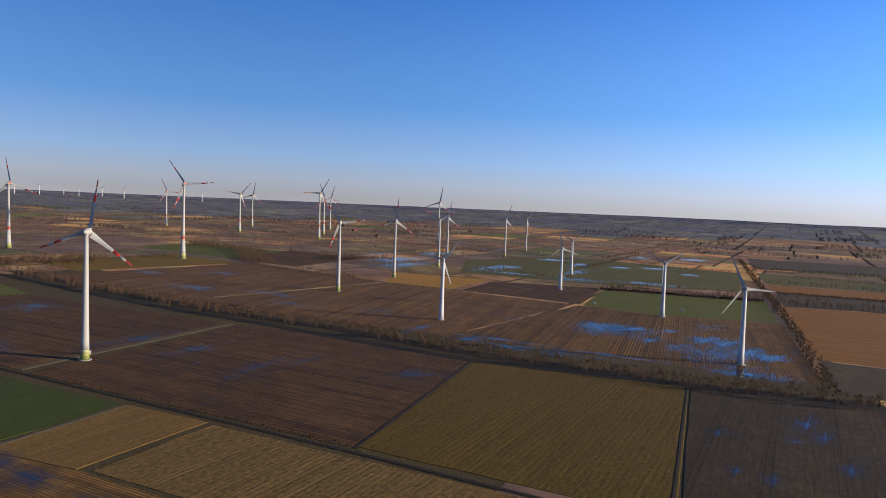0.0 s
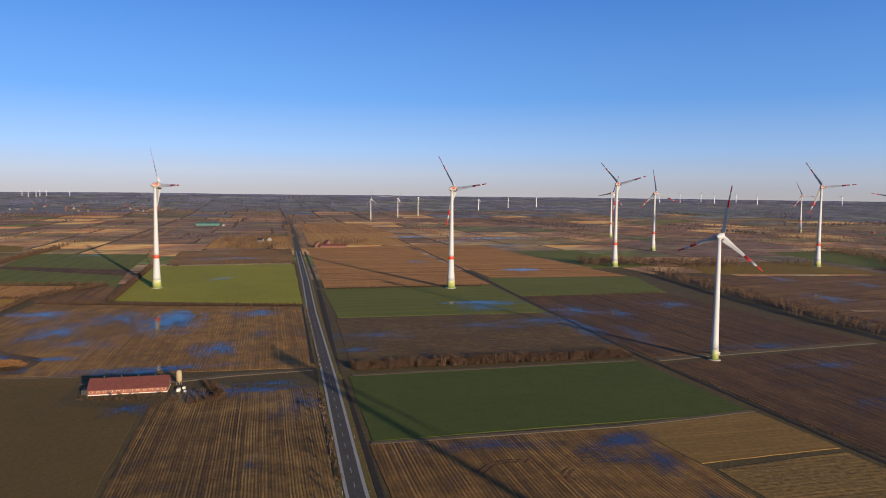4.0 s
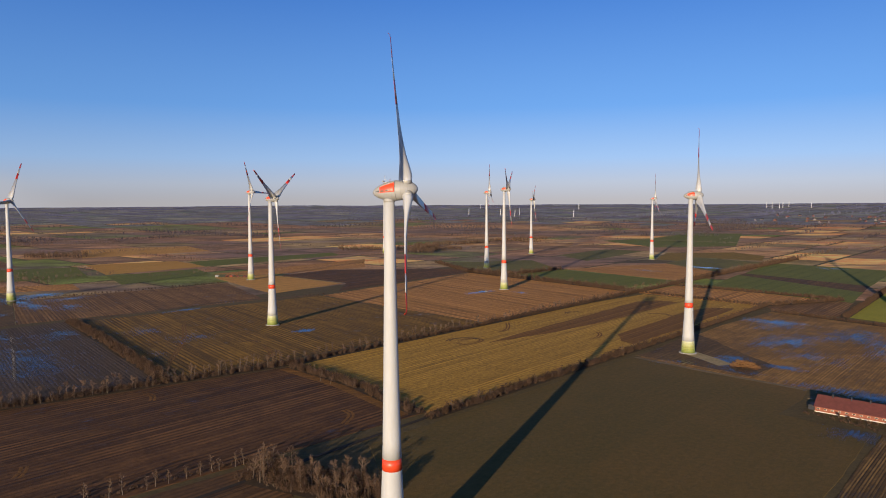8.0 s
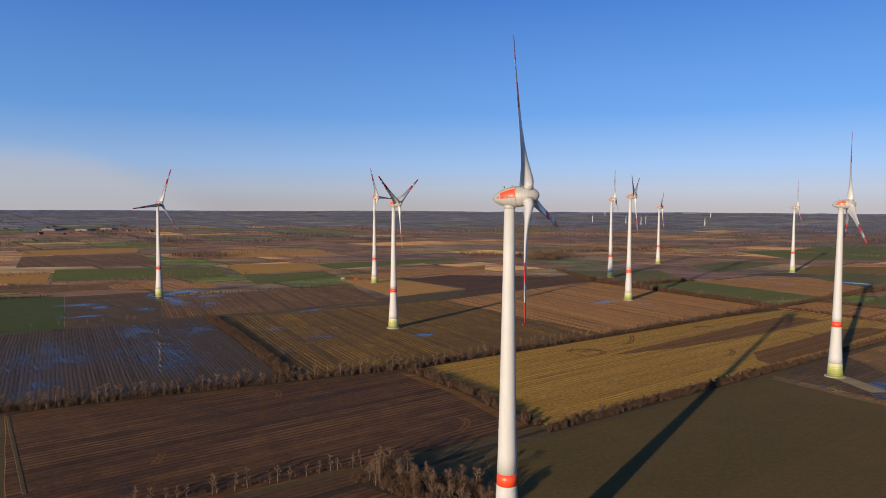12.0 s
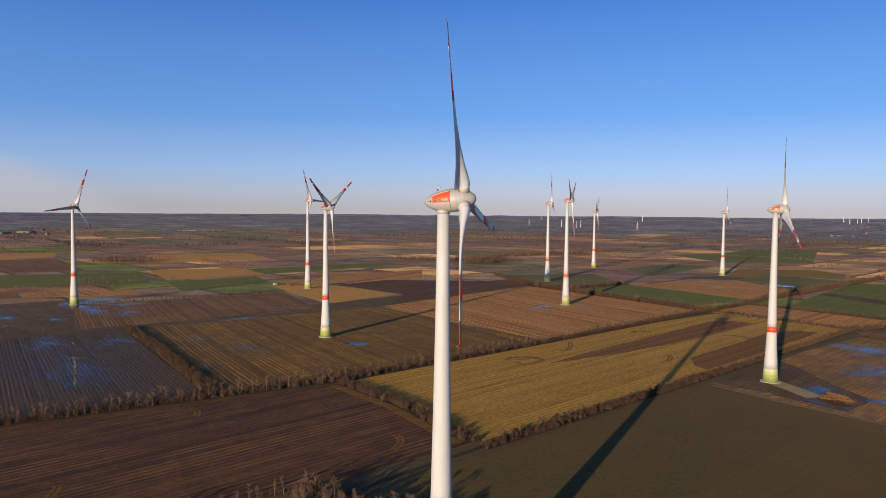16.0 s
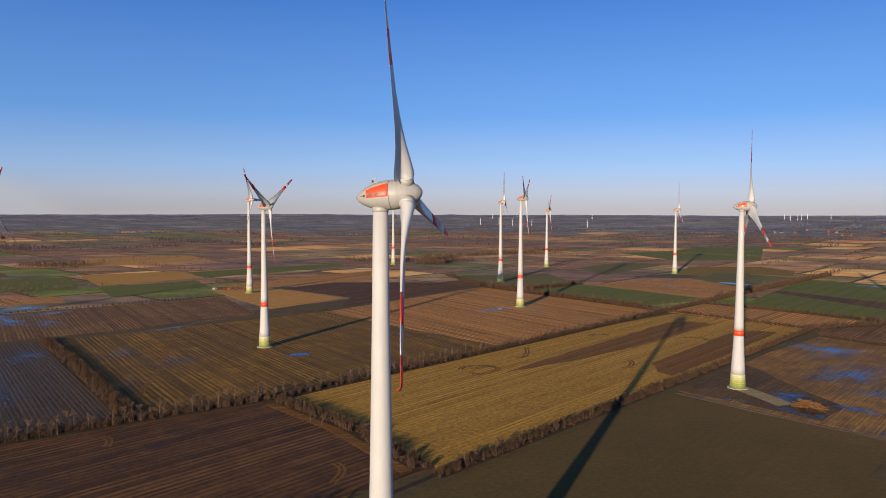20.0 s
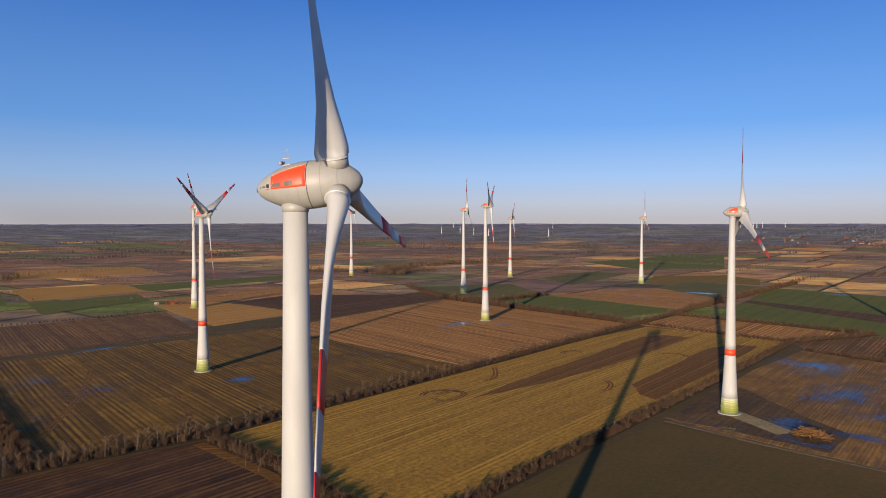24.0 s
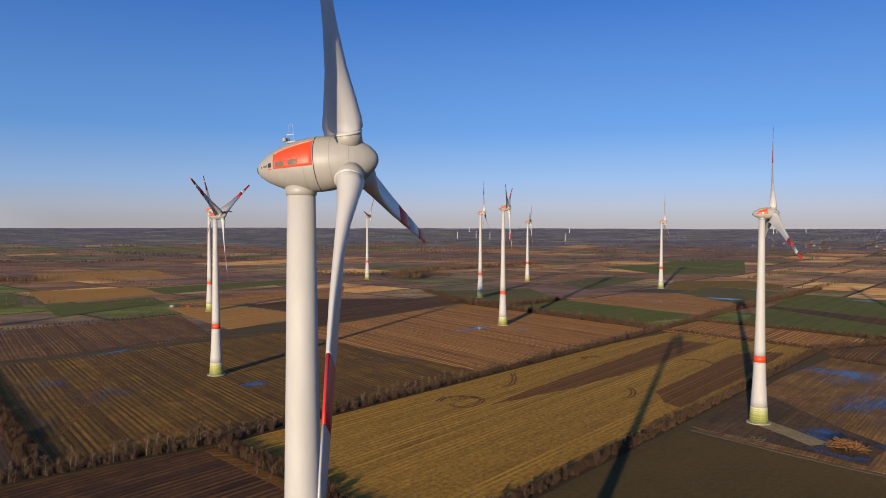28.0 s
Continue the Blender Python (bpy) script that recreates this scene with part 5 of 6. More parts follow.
AXIS = -18.5
TURBINES = [
    ("m", 0.19, -2.37, -14, 17),
    ("big", 197.2, 236.6, AXIS, 0), ("big", 461, 378, AXIS, -30), ("big", 614, 138, AXIS, -37), ("big", -75.5, 379, AXIS - 1, 60), ("big", -350.7, 559.3, AXIS, -23),
    ("tall", -141.8, 715.8, AXIS, 28), ("tall", 149, 570, AXIS, 60), ("tall", 175, 816.5, AXIS, 0), ("big", 305, 1075, AXIS, -50), ("big", 468, 919, AXIS, 0), ("tall", 40.5, 1145, AXIS, -40),
    ("big", 26, -393, AXIS, 20), ("tall", 920, 50, AXIS, -45), ("big", 1228, 60, AXIS, -10), ("tall", 1079, -189, AXIS, -35), ("big", 1574, 221, AXIS, 20),
    ("big", 2120, -155, AXIS, -25), ("big", 1892, -336, AXIS, 40), ("big", 2227, -401, AXIS, 10), ("tall", 1663, -500, AXIS, 30), ("big", 1884, -555, AXIS, -20), ("big", 2179, -634, AXIS, 15), ("big", 1609, -785, AXIS, 10),
    ("mid", 420, -131.5, AXIS, 9), ("mid", 708, -337.5, AXIS, -38), ("mid", 842, -439, AXIS, 5), ("mid", 980, -551, AXIS, 60), ("mid", 1176, -641, AXIS, 10), ("mid", 1196, -767, AXIS, 20), ("mid", 1345, -890, AXIS, 45),
    ("grey", 525, -383.5, AXIS, 40), ("grey", 518, -600, AXIS, 60), ("grey", 338, -520, AXIS, -25), ("grey", 713, -606, AXIS, -10), ("grey", 885, -725, AXIS, 60),
    ("mid", 1966, 1126, AXIS, 0), ("mid", 2161, 1139, AXIS, 30), ("mid", 2317, 1144, AXIS, 60), ("grey", 2921, 1169, AXIS, 20), ("grey", 3232, 1151, AXIS, 60), ("grey", 3376, 1056, AXIS, 90),
    ("grey", 555, 3391, AXIS, 20), ("grey", 669, 3493, AXIS, 50), ("grey", 702, 3303, AXIS, 10), ("grey", 746, 3171, AXIS, 70), ("grey", 794, 3283, AXIS, 0), ("grey", 1005, 3059, AXIS, 35),
    ("grey", 2269, 3477, AXIS, 30), ("grey", 2299, 3457, AXIS, 0), ("grey", 2357, 3515, AXIS, 70),
]
# tiny turbines on the skyline
for ang, far, ph in ((2.5, 4300, 0), (4.0, 4450, 40), (5.5, 4350, 80), (6.5, 4500, 20), (8.0, 4400, 60), (9.5, 4350, 100), (55.0, 4300, 10), (56.5, 4400, 50), (58.0, 4350, 90), (-3.0, 4300, 30), (72.0, 4200, 20), (80.0, 4300, 70)):
    TURBINES.append(("grey", far * math.cos(radians(ang)), far * math.sin(radians(ang)) - 100, AXIS, ph))
stood = set()
for kind, tx, ty, axis, phase in TURBINES:
    set_turbine(kind, tx, ty, axis, phase, kind not in stood)
    stood.add(kind)


# ---- bare winter trees and hedges ----
def tube(verts, faces, a, b, ra, rb, sides=4):
    """A tapered limb from a to b."""
    d = (b - a).normalized()
    x = d.orthogonal().normalized()
    y = d.cross(x)
    base = len(verts)
    for p, r in ((a, ra), (b, rb)):
        for k in range(sides):
            q = 2 * math.pi * k / sides
            verts.append(p + x * (r * math.cos(q)) + y * (r * math.sin(q)))
    for k in range(sides):
        j = (k + 1) % sides
        faces.append((base + k, base + j, base + sides + j))
        faces.append((base + k, base + sides + j, base + sides + k))


def twig(verts, faces, a, b, w, rng):
    side = (b - a).cross(Vector((rng.uniform(-1, 1), rng.uniform(-1, 1), rng.uniform(-1, 1)))).normalized() * w / 2
    base = len(verts)
    verts += [a - side, a + side, b]
    faces.append((base, base + 1, base + 2))


def bare_tree(seed, height, spread, limbs=15, twigs=11, fine=5, trunk_share=0.8, bush=False):
    """Trunk and crown of a leafless tree, standing at the origin."""
    rng = random.Random(seed)
    tv, tf, cv, cf = [], [], [], []
    stems = 1 if not bush else 5
    for s in range(stems):
        p = Vector((rng.uniform(-0.4, 0.4) * (s > 0), rng.uniform(-0.4, 0.4) * (s > 0), -0.2))
        top = height * rng.uniform(0.75, 1.0) if s else height
        lean = Vector((rng.uniform(-0.08, 0.08), rng.uniform(-0.08, 0.08), 1)) if not bush else Vector((rng.uniform(-0.35, 0.35), rng.uniform(-0.35, 0.35), 1))
        spine, r0 = [p], (0.022 if not bush else 0.012) * height
        n = 6
        for i in range(n):
            lean = (lean + Vector((rng.uniform(-0.1, 0.1), rng.uniform(-0.1, 0.1), 0.05))).normalized()
            p = p + lean * (top * trunk_share / n)
            spine.append(p)
        for i in range(n):
            tube(tv, tf, spine[i], spine[i + 1], r0 * (1 - i / n * 0.85), r0 * (1 - (i + 1) / n * 0.85), 5)
        for k in range(limbs if not bush else limbs // 2):
            q = rng.uniform(0.28 if not bush else 0.12, 1.0)
            i = min(n - 1, int(q * n))
            a = spine[i].lerp(spine[i + 1], q * n - i)
            turn = rng.uniform(0, 6.283)
            out = Vector((math.cos(turn), math.sin(turn), rng.uniform(0.5, 1.3))).normalized()
            reach = spread * rng.uniform(0.6, 1.1) * (1.15 - 0.6 * q)
            b = a + out * reach
            tube(cv, cf, a, b, r0 * 0.33, r0 * 0.10, 3)
            for _ in range(twigs):
                f = rng.uniform(0.25, 1.0)
                c = a.lerp(b, f)
                d2 = (out + Vector((rng.gauss(0, 0.6), rng.gauss(0, 0.6), rng.gauss(0.35, 0.45)))).normalized()
                e = c + d2 * reach * rng.uniform(0.25, 0.55)
                twig(cv, cf, c, e, rng.uniform(0.05, 0.09), rng)
                for _ in range(fine):
                    g = c.lerp(e, rng.uniform(0.3, 1.0))
                    d3 = (d2 + Vector((rng.gauss(0, 0.7), rng.gauss(0, 0.7), rng.gauss(0.2, 0.5)))).normalized()
                    twig(cv, cf, g, g + d3 * rng.uniform(0.35, 1.0), rng.uniform(0.03, 0.06), rng)
    return tv, tf, cv, cf


KINDS = {
    "tree": [bare_tree(s, h, w) for s, h, w in ((1, 11.0, 2.8), (2, 9.5, 2.4), (3, 12.0, 2.6), (4, 8.5, 2.6), (5, 10.0, 3.1), (6, 7.5, 2.0))],
    "bush": [bare_tree(s, h, w, 14, 9, 4, 0.75, True) for s, h, w in ((11, 6.0, 1.9), (12, 5.0, 1.7), (13, 7.0, 2.0), (14, 4.4, 1.6))],
    "young": [bare_tree(s, h, w, 12, 8, 4) for s, h, w in ((21, 7.5, 1.3), (22, 6.5, 1.1), (23, 8.0, 1.4))],
}
TREE_MESH = {}
for kind, several in KINDS.items():
    for n, (tv, tf, cv, cf) in enumerate(several):
        pair = []
        for verts, faces, material, name in ((tv, tf, BARK, "trunk"), (cv, cf, TWIG if kind != "bush" else REED, "crown")):
            me = bpy.data.meshes.new(name)
            me.from_pydata([tuple(v) for v in verts], [], faces)
            me.materials.append(material)
            pair.append(me)
        TREE_MESH[kind, n] = pair
TREE_LABEL = {"tree": "bare winter tree with thin grey trunk in a field hedge", "bush": "leafless brown bush with many stems", "young": "slender young bare tree in a sparse row"}


def plant(kind, n, x, y, scale, turn):
    """One tree of its own."""
    root = thing("tree" if kind != "bush" else "bush", Matrix.LocRotScale((x, y, lift(x, y)), Euler((0, 0, turn)), (scale, scale, scale)), TREE_LABEL[kind], "tree" if kind != "bush" else "bush", "trees of the hedgerows")
    for me in TREE_MESH[kind, n]:
        ob = new(me.name.split(".")[0], me)
        ob.parent = root


def along(line, spacing, rng, jitter=0.4, width=0.0):
    """Places along a line of (u, v)."""
    out = []
    for (a, b), (c, d) in zip(line, line[1:]):
        size = math.hypot(c - a, d - b)
        n = max(1, int(size / spacing))
        for i in range(n):
            f = (i + rng.uniform(-jitter, jitter)) / n
            w = rng.uniform(-width / 2, width / 2)
            out.append((a + (c - a) * f - (d - b) / size * w, b + (d - b) * f + (c - a) / size * w))
    return out


rng = random.Random(77)
ROWS = [("tree", [(-82, 254), (0, 236), (80, 220), (126, 211)], 3.6, 2.0, 0.75, 1.08), ("tree", [(130, 213), (240, 214), (360, 207)], 5.0, 4.0, 0.5, 0.85),
        ("young", [(-62, 106), (-20, 98), (26, 92)], 4.4, 1.5, 0.8, 1.1), ("tree", [(14, 84), (20, 60), (27, 32)], 1.5, 15.0, 0.75, 1.2), ("bush", [(12, 86), (20, 60), (27, 30)], 1.6, 16.0, 0.8, 1.4),
        ("bush", [(104, 79), (200, 77), (300, 74)], 3.6, 3.0, 0.6, 1.05), ("tree", [(112, 79), (300, 74), (536, 70)], 13, 3.0, 0.38, 0.62), ("tree", [(366, 207), (560, 203)], 8, 4.0, 0.45, 0.75), ("young", [(110, 150), (120, 205)], 14, 6.0, 0.6, 0.8),
        ("young", [(10, -147), (96, -148), (206, -150)], 13, 1.0, 0.7, 0.95), ("young", [(400, -156), (452, -158)], 13, 1.0, 0.6, 0.9), ("young", [(600, -162), (640, -163)], 20, 1.0, 0.6, 0.8),
        ("young", [(690, -164), (760, -166)], 22, 1.0, 0.6, 0.8), ("bush", [(206, -92), (212, -108)], 3.5, 6.0, 0.5, 0.8), ("bush", [(214, -84), (216, -56)], 3.4, 2.0, 0.35, 0.55)]
for kind, line, spacing, width, lo, hi in ROWS:
    for u0, v0 in along(line, spacing, rng, 0.4, width):
        p = uv(u0, v0)
        plant(kind, rng.randrange(len(KINDS[kind])), p.x, p.y, rng.uniform(lo, hi), rng.uniform(0, 6.28))


def scatter(name, templates, places, material, label, category):
    """Many small plants joined into one mesh. places: x, y, scale, turn."""
    vs, fs, base = [], [], 0
    groups = [places[i :: len(templates)] for i in range(len(templates))]
    for (tv, tf), some in zip(templates, groups):
        if not len(some):
            continue
        tv, tf, some = np.array(tv, float), np.array(tf, int), np.array(some, float)
        c, s = np.cos(some[:, 3])[:, None], np.sin(some[:, 3])[:, None]
        k = some[:, 2][:, None]
        ground_z = np.array([lift(x, y) for x, y in some[:, :2]])[:, None]
        x = (tv[None, :, 0] * c - tv[None, :, 1] * s) * k + some[:, 0][:, None]
        y = (tv[None, :, 0] * s + tv[None, :, 1] * c) * k + some[:, 1][:, None]
        z = tv[None, :, 2] * k + ground_z
        v = np.stack([x, y, z], -1).reshape(-1, 3)
        f = (tf[None] + (np.arange(len(some)) * len(tv))[:, None, None]).reshape(-1, 3) + base
        base += len(v)
        vs.append(v), fs.append(f)
    ob = heavy(name, np.concatenate(vs), np.concatenate(fs), material)
    return tagged(ob, label, category, kind="stuff")


def shrub_template(seed, height, spread, count, w):
    r = random.Random(seed)
    v, f = [], []
    for _ in range(count):
        turn, lean = r.uniform(0, 6.28), abs(r.gauss(0, 0.5))
        a = Vector((r.gauss(0, spread * 0.35), r.gauss(0, spread * 0.35), r.uniform(-0.1, height * 0.35)))
        d = Vector((math.cos(turn) * lean, math.sin(turn) * lean, 1)).normalized()
        twig(v, f, a, a + d * height * r.uniform(0.35, 0.8), r.uniform(0.6, 1.4) * w, r)
    return v, f


def tree_template(seed, height, spread, count):
    """A light tree for hedges further off."""
    r = random.Random(seed)
    v, f = [], []
    tube(v, f, Vector((0, 0, -0.2)), Vector((r.uniform(-0.3, 0.3), r.uniform(-0.3, 0.3), height * 0.75)), 0.018 * height, 0.004 * height, 3)
    for _ in range(count):
        turn, q = r.uniform(0, 6.28), r.uniform(0.22, 0.8)
        a = Vector((0, 0, height * q)) + Vector((math.cos(turn), math.sin(turn), 0.4)) * spread * r.uniform(0, 0.6)
        d = Vector((math.cos(turn + r.gauss(0, 0.6)), math.sin(turn + r.gauss(0, 0.6)), r.uniform(0.4, 1.6))).normalized()
        twig(v, f, a, a + d * spread * r.uniform(0.5, 1.0), r.uniform(0.08, 0.2), r)
    return v, f


SHRUBS = [shrub_template(s, 3.6, 1.6, 70, 0.12) for s in range(6)]
HEDGE_TREES = [tree_template(s, h, w, 120) for s, h, w in ((31, 9, 2.4), (32, 7.5, 2.0), (33, 10, 2.6), (34, 8, 2.2))]
FAR_TREES = [tree_template(s, h, w, 20) for s, h, w in ((41, 9, 3.6), (42, 11, 4.0), (43, 8, 3.4), (44, 12, 4.4))]
MID_TREES = [tree_template(s, h, w, 30) for s, h, w in ((51, 6, 2.2), (52, 8, 2.6), (53, 5, 2.4), (54, 7, 2.4))]
for v, f in MID_TREES:
    for n in range(6, len(v), 3):
        mid = (v[n] + v[n + 1]) / 2
        v[n], v[n + 1] = mid + (v[n] - mid) * 2.6, mid + (v[n + 1] - mid) * 2.6
for v, f in [FAR_TREES[0], FAR_TREES[1], FAR_TREES[2], FAR_TREES[3]]:
    for n in range(6, len(v), 3):
        mid = (v[n] + v[n + 1]) / 2
        v[n], v[n + 1] = mid + (v[n] - mid) * 7, mid + (v[n + 1] - mid) * 7


def hedge(rows, lo, hi):
    out = []
    for line, spacing, width, size in rows:
        for u0, v0 in along(line, spacing, rng, 0.5, width):
            p = uv(u0, v0)
            out.append((p.x, p.y, size * rng.uniform(lo, hi), rng.uniform(0, 6.28)))
    rng.shuffle(out)
    return out


# brown shrubs: line, spacing, width, size
SHRUB_ROWS = [([(122, 206), (118, 150), (102, 86)], 0.7, 9, 1.0), ([(100, 79), (300, 74), (540, 70)], 0.8, 5, 0.85), ([(-84, 255), (80, 221), (128, 211)], 0.9, 5, 1.1), ([(126, 212), (360, 206), (560, 203), (690, 203)], 0.9, 6, 0.95),
              ([(58, 238), (80, 350), (100, 474)], 0.6, 8, 1.0), ([(512, 54), (486, -42), (464, -154)], 0.7, 6, 0.75), ([(514, 0), (660, 4), (800, 9)], 0.8, 5, 1.0), ([(628, 34), (644, 200)], 0.9, 6, 1.0), ([(540, 72), (560, 200)], 1.0, 6, 0.9),
              ([(540, 72), (625, 24)], 0.9, 7, 1.1), ([(248, -172), (246, -335)], 0.35, 12, 1.15), ([(560, -184), (562, -344)], 1.0, 5, 0.6), ([(690, 203), (900, 196), (1100, 190)], 1.0, 8, 1.5),
              ([(-170, -560), (-70, -545), (75, -548), (180, -562)], 1.4, 30, 0.6), ([(180, -562), (283, -560), (435, -575), (660, -612)], 1.3, 36, 0.6), ([(-90, -1004), (92, -974)], 0.9, 12, 0.9), ([(-100, -1118), (-300, -1132)], 1.4, 12, 0.9), ([(-146, -575), (-134, -704), (-104, -979), (-69, -1258), (-2, -1827)], 1.6, 9, 0.62),
              ([(-60, 108), (28, 93)], 2.0, 2, 0.5), ([(13, 84), (20, 60), (27, 32)], 0.8, 18, 1.0), ([(250, -155), (450, -160)], 3.0, 1.5, 0.4), ([(100, -150), (206, -152)], 2.4, 1.5, 0.45), ([(560, 206), (610, 470)], 1.0, 9, 1.5), ([(612, 474), (640, 410), (724, 398)], 1.0, 8, 1.3),
              ([(612, 472), (700, 610)], 1.3, 9, 1.3), ([(340, 446), (300, 452)], 3, 3, 0.6), ([(100, 650), (330, 622)], 3.0, 5, 0.7), ([(-160, 735), (20, 714)], 2, 6, 0.8), ([(812, -8), (826, -163)], 2.0, 4, 0.6),
              ([(204, -86), (216, -44)], 1.2, 3, 0.4), ([(230, -100), (204, -108), (200, -92)], 0.7, 5, 0.8), ([(26, -346), (230, -343)], 4.0, 3, 0.35), ([(476, -360), (482, -500)], 1.6, 4, 0.5)]
scatter("hedge_shrubs", SHRUBS, hedge(SHRUB_ROWS, 0.65, 1.3), REED, "dense leafless brown shrubs along the field edges", "hedge")
TREE_ROWS = [([(360, 207), (560, 203), (690, 203)], 5, 6, 0.8), ([(-170, -548), (-70, -535), (75, -535), (180, -550)], 2.0, 26, 0.82), ([(180, -548), (283, -546), (435, -560), (660, -600)], 2.0, 32, 0.82),
             ([(-145, -576), (-131, -730), (-109, -926), (-69, -1258), (-37, -1651), (8, -1810)], 5.5, 9, 0.55), ([(759, -545), (735, -640), (706, -750)], 0.7, 60, 1.2), ([(540, 72), (625, 24)], 7, 5, 0.7), ([(800, 9), (1000, 40)], 9, 5, 0.7),
             ([(690, 203), (900, 196), (1100, 190), (1400, 180)], 5, 10, 0.9), ([(560, 206), (612, 472)], 5, 10, 0.9), ([(612, 472), (640, 410), (724, 398)], 6, 8, 0.8), ([(1000, -168), (1300, -176), (2200, -200)], 8, 8, 0.7),
             ([(1000, -192), (1300, -198), (2200, -224)], 8, 8, 0.7), ([(1040, -100), (1160, -130)], 1.5, 70, 1.0), ([(1100, -240), (1230, -300)], 1.8, 60, 1.0), ([(1180, -60), (1380, -140)], 1.6, 80, 1.1),
             ([(780, 944), (860, 840), (941, 757)], 1.2, 24, 1.1), ([(820, 760), (1000, 900), (1390, 843)], 1.0, 50, 1.1), ([(310, 1240), (400, 1190)], 0.8, 60, 1.2), ([(-90, -1006), (92, -976)], 2.2, 14, 0.85),
             ([(-110, -985), (-300, -1040)], 2.2, 40, 0.8), ([(-82, -1250), (-320, -1262)], 7, 6, 0.7), ([(-50, -1520), (-350, -1530)], 2.5, 40, 0.9), ([(560, -890), (720, -1040), (920, -1110)], 1.0, 50, 0.8), ([(520, -1090), (560, -1047), (470, -1110)], 1.2, 40, 0.8), ([(620, -620), (700, -700), (720, -900)], 3, 30, 0.7),
             ([(-40, 500), (60, 490)], 12, 3, 0.6), ([(90, 830), (220, 780)], 9, 4, 0.6), ([(-160, 500), (-60, 490)], 8, 6, 0.8), ([(360, -840), (580, -895)], 4, 10, 0.8)]
scatter("hedge_trees", HEDGE_TREES, hedge(TREE_ROWS, 0.7, 1.2), TWIG, "rows of bare grey-brown trees between the fields", "trees")


def far_woods():
    r = random.Random(9)
    out = []

    def add(x, y, k):
        u0, v0 = CU * x + SU * y, -SU * x + CU * y
        if 700 < math.hypot(x, y + 100) < 4750 and not (-340 < u0 < 1120 and -1000 < v0 < 740):
            out.append((x, y, k * r.uniform(0.7, 1.15), r.uniform(0, 6.28)))

    # hedges along the grain of the land
    for _ in range(300):
        a = r.uniform(-1.5, 2.9)
        d = 900 + 3800 * r.random() ** 0.8
        x, y = d * math.cos(a), d * math.sin(a) - 100
        turn = math.atan2(SU, CU) + (0 if r.random() < 0.5 else math.pi / 2) + r.gauss(0, 0.05)
        length = r.uniform(120, 520)
        u0, v0 = CU * x + SU * y, -SU * x + CU * y
        if -260 < u0 < 1120 and -980 < v0 < 720:
            continue
        step = 4.0 if d < 1900 else 7 + d / 500
        for i in range(int(length / step)):
            add(x + math.cos(turn) * i * step + r.gauss(0, 3), y + math.sin(turn) * i * step + r.gauss(0, 3), 0.85)
    for (ua, va), (ub, vb) in PARCEL_EDGES:
        size = math.hypot(ub - ua, vb - va)
        mid_d = uv((ua + ub) / 2, (va + vb) / 2).length
        thick = r.choice((3.2, 4.0, 5.0)) if mid_d < 1900 else r.choice((9, 12, 16, 30))
        for i in range(int(size / thick)):
            f = i * thick / size
            p = uv(ua + (ub - ua) * f + r.gauss(0, 2), va + (vb - va) * f + r.gauss(0, 2))
            add(p.x, p.y, r.choice((0.4, 0.55, 0.75)))
    # woods, ever denser with distance
    for _ in range(330):
        a = r.uniform(-1.3, 2.7)
        d = 1700 + 3000 * r.random() ** 0.7
        x, y = d * math.cos(a), d * math.sin(a) - 100
        u0, v0 = CU * x + SU * y, -SU * x + CU * y
        if -300 < u0 < 1250 and -1150 < v0 < 1000:
            continue
        turn = math.atan2(SU, CU) + (0 if r.random() < 0.5 else math.pi / 2)
        long, wide = r.uniform(120, 420), r.uniform(50, 150)
        step = 13 + d / 260
        for i in range(int(long / step)):
            for j in range(int(wide / step)):
                s, q = i * step + r.gauss(0, 4), j * step + r.gauss(0, 4)
                add(x + math.cos(turn) * s - math.sin(turn) * q, y + math.sin(turn) * s + math.cos(turn) * q, 1.1)
    # the wooded skyline
    for _ in range(1500):
        a = r.uniform(-1.6, 3.0)
        d = r.uniform(4250, 4780)
        add(d * math.cos(a), d * math.sin(a) - 100, 0.7)
    close = [p for p in out if math.hypot(p[0], p[1] + 100) < 1900]
    scatter("mid_hedges", MID_TREES, close, TWIG, "bare brown hedges and copses between the farther fields", "hedge")
    middle = [p for p in out if 1900 <= math.hypot(p[0], p[1] + 100) < 3300]
    scatter("far_woods", FAR_TREES, middle, FARWOOD, "distant dark bare woods and hedges towards the horizon", "woods")
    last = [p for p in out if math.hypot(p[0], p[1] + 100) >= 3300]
    scatter("skyline_woods", FAR_TREES, last, HAZEWOOD, "bare woods along the skyline, tinted purple-grey for haze", "woods")


far_woods()


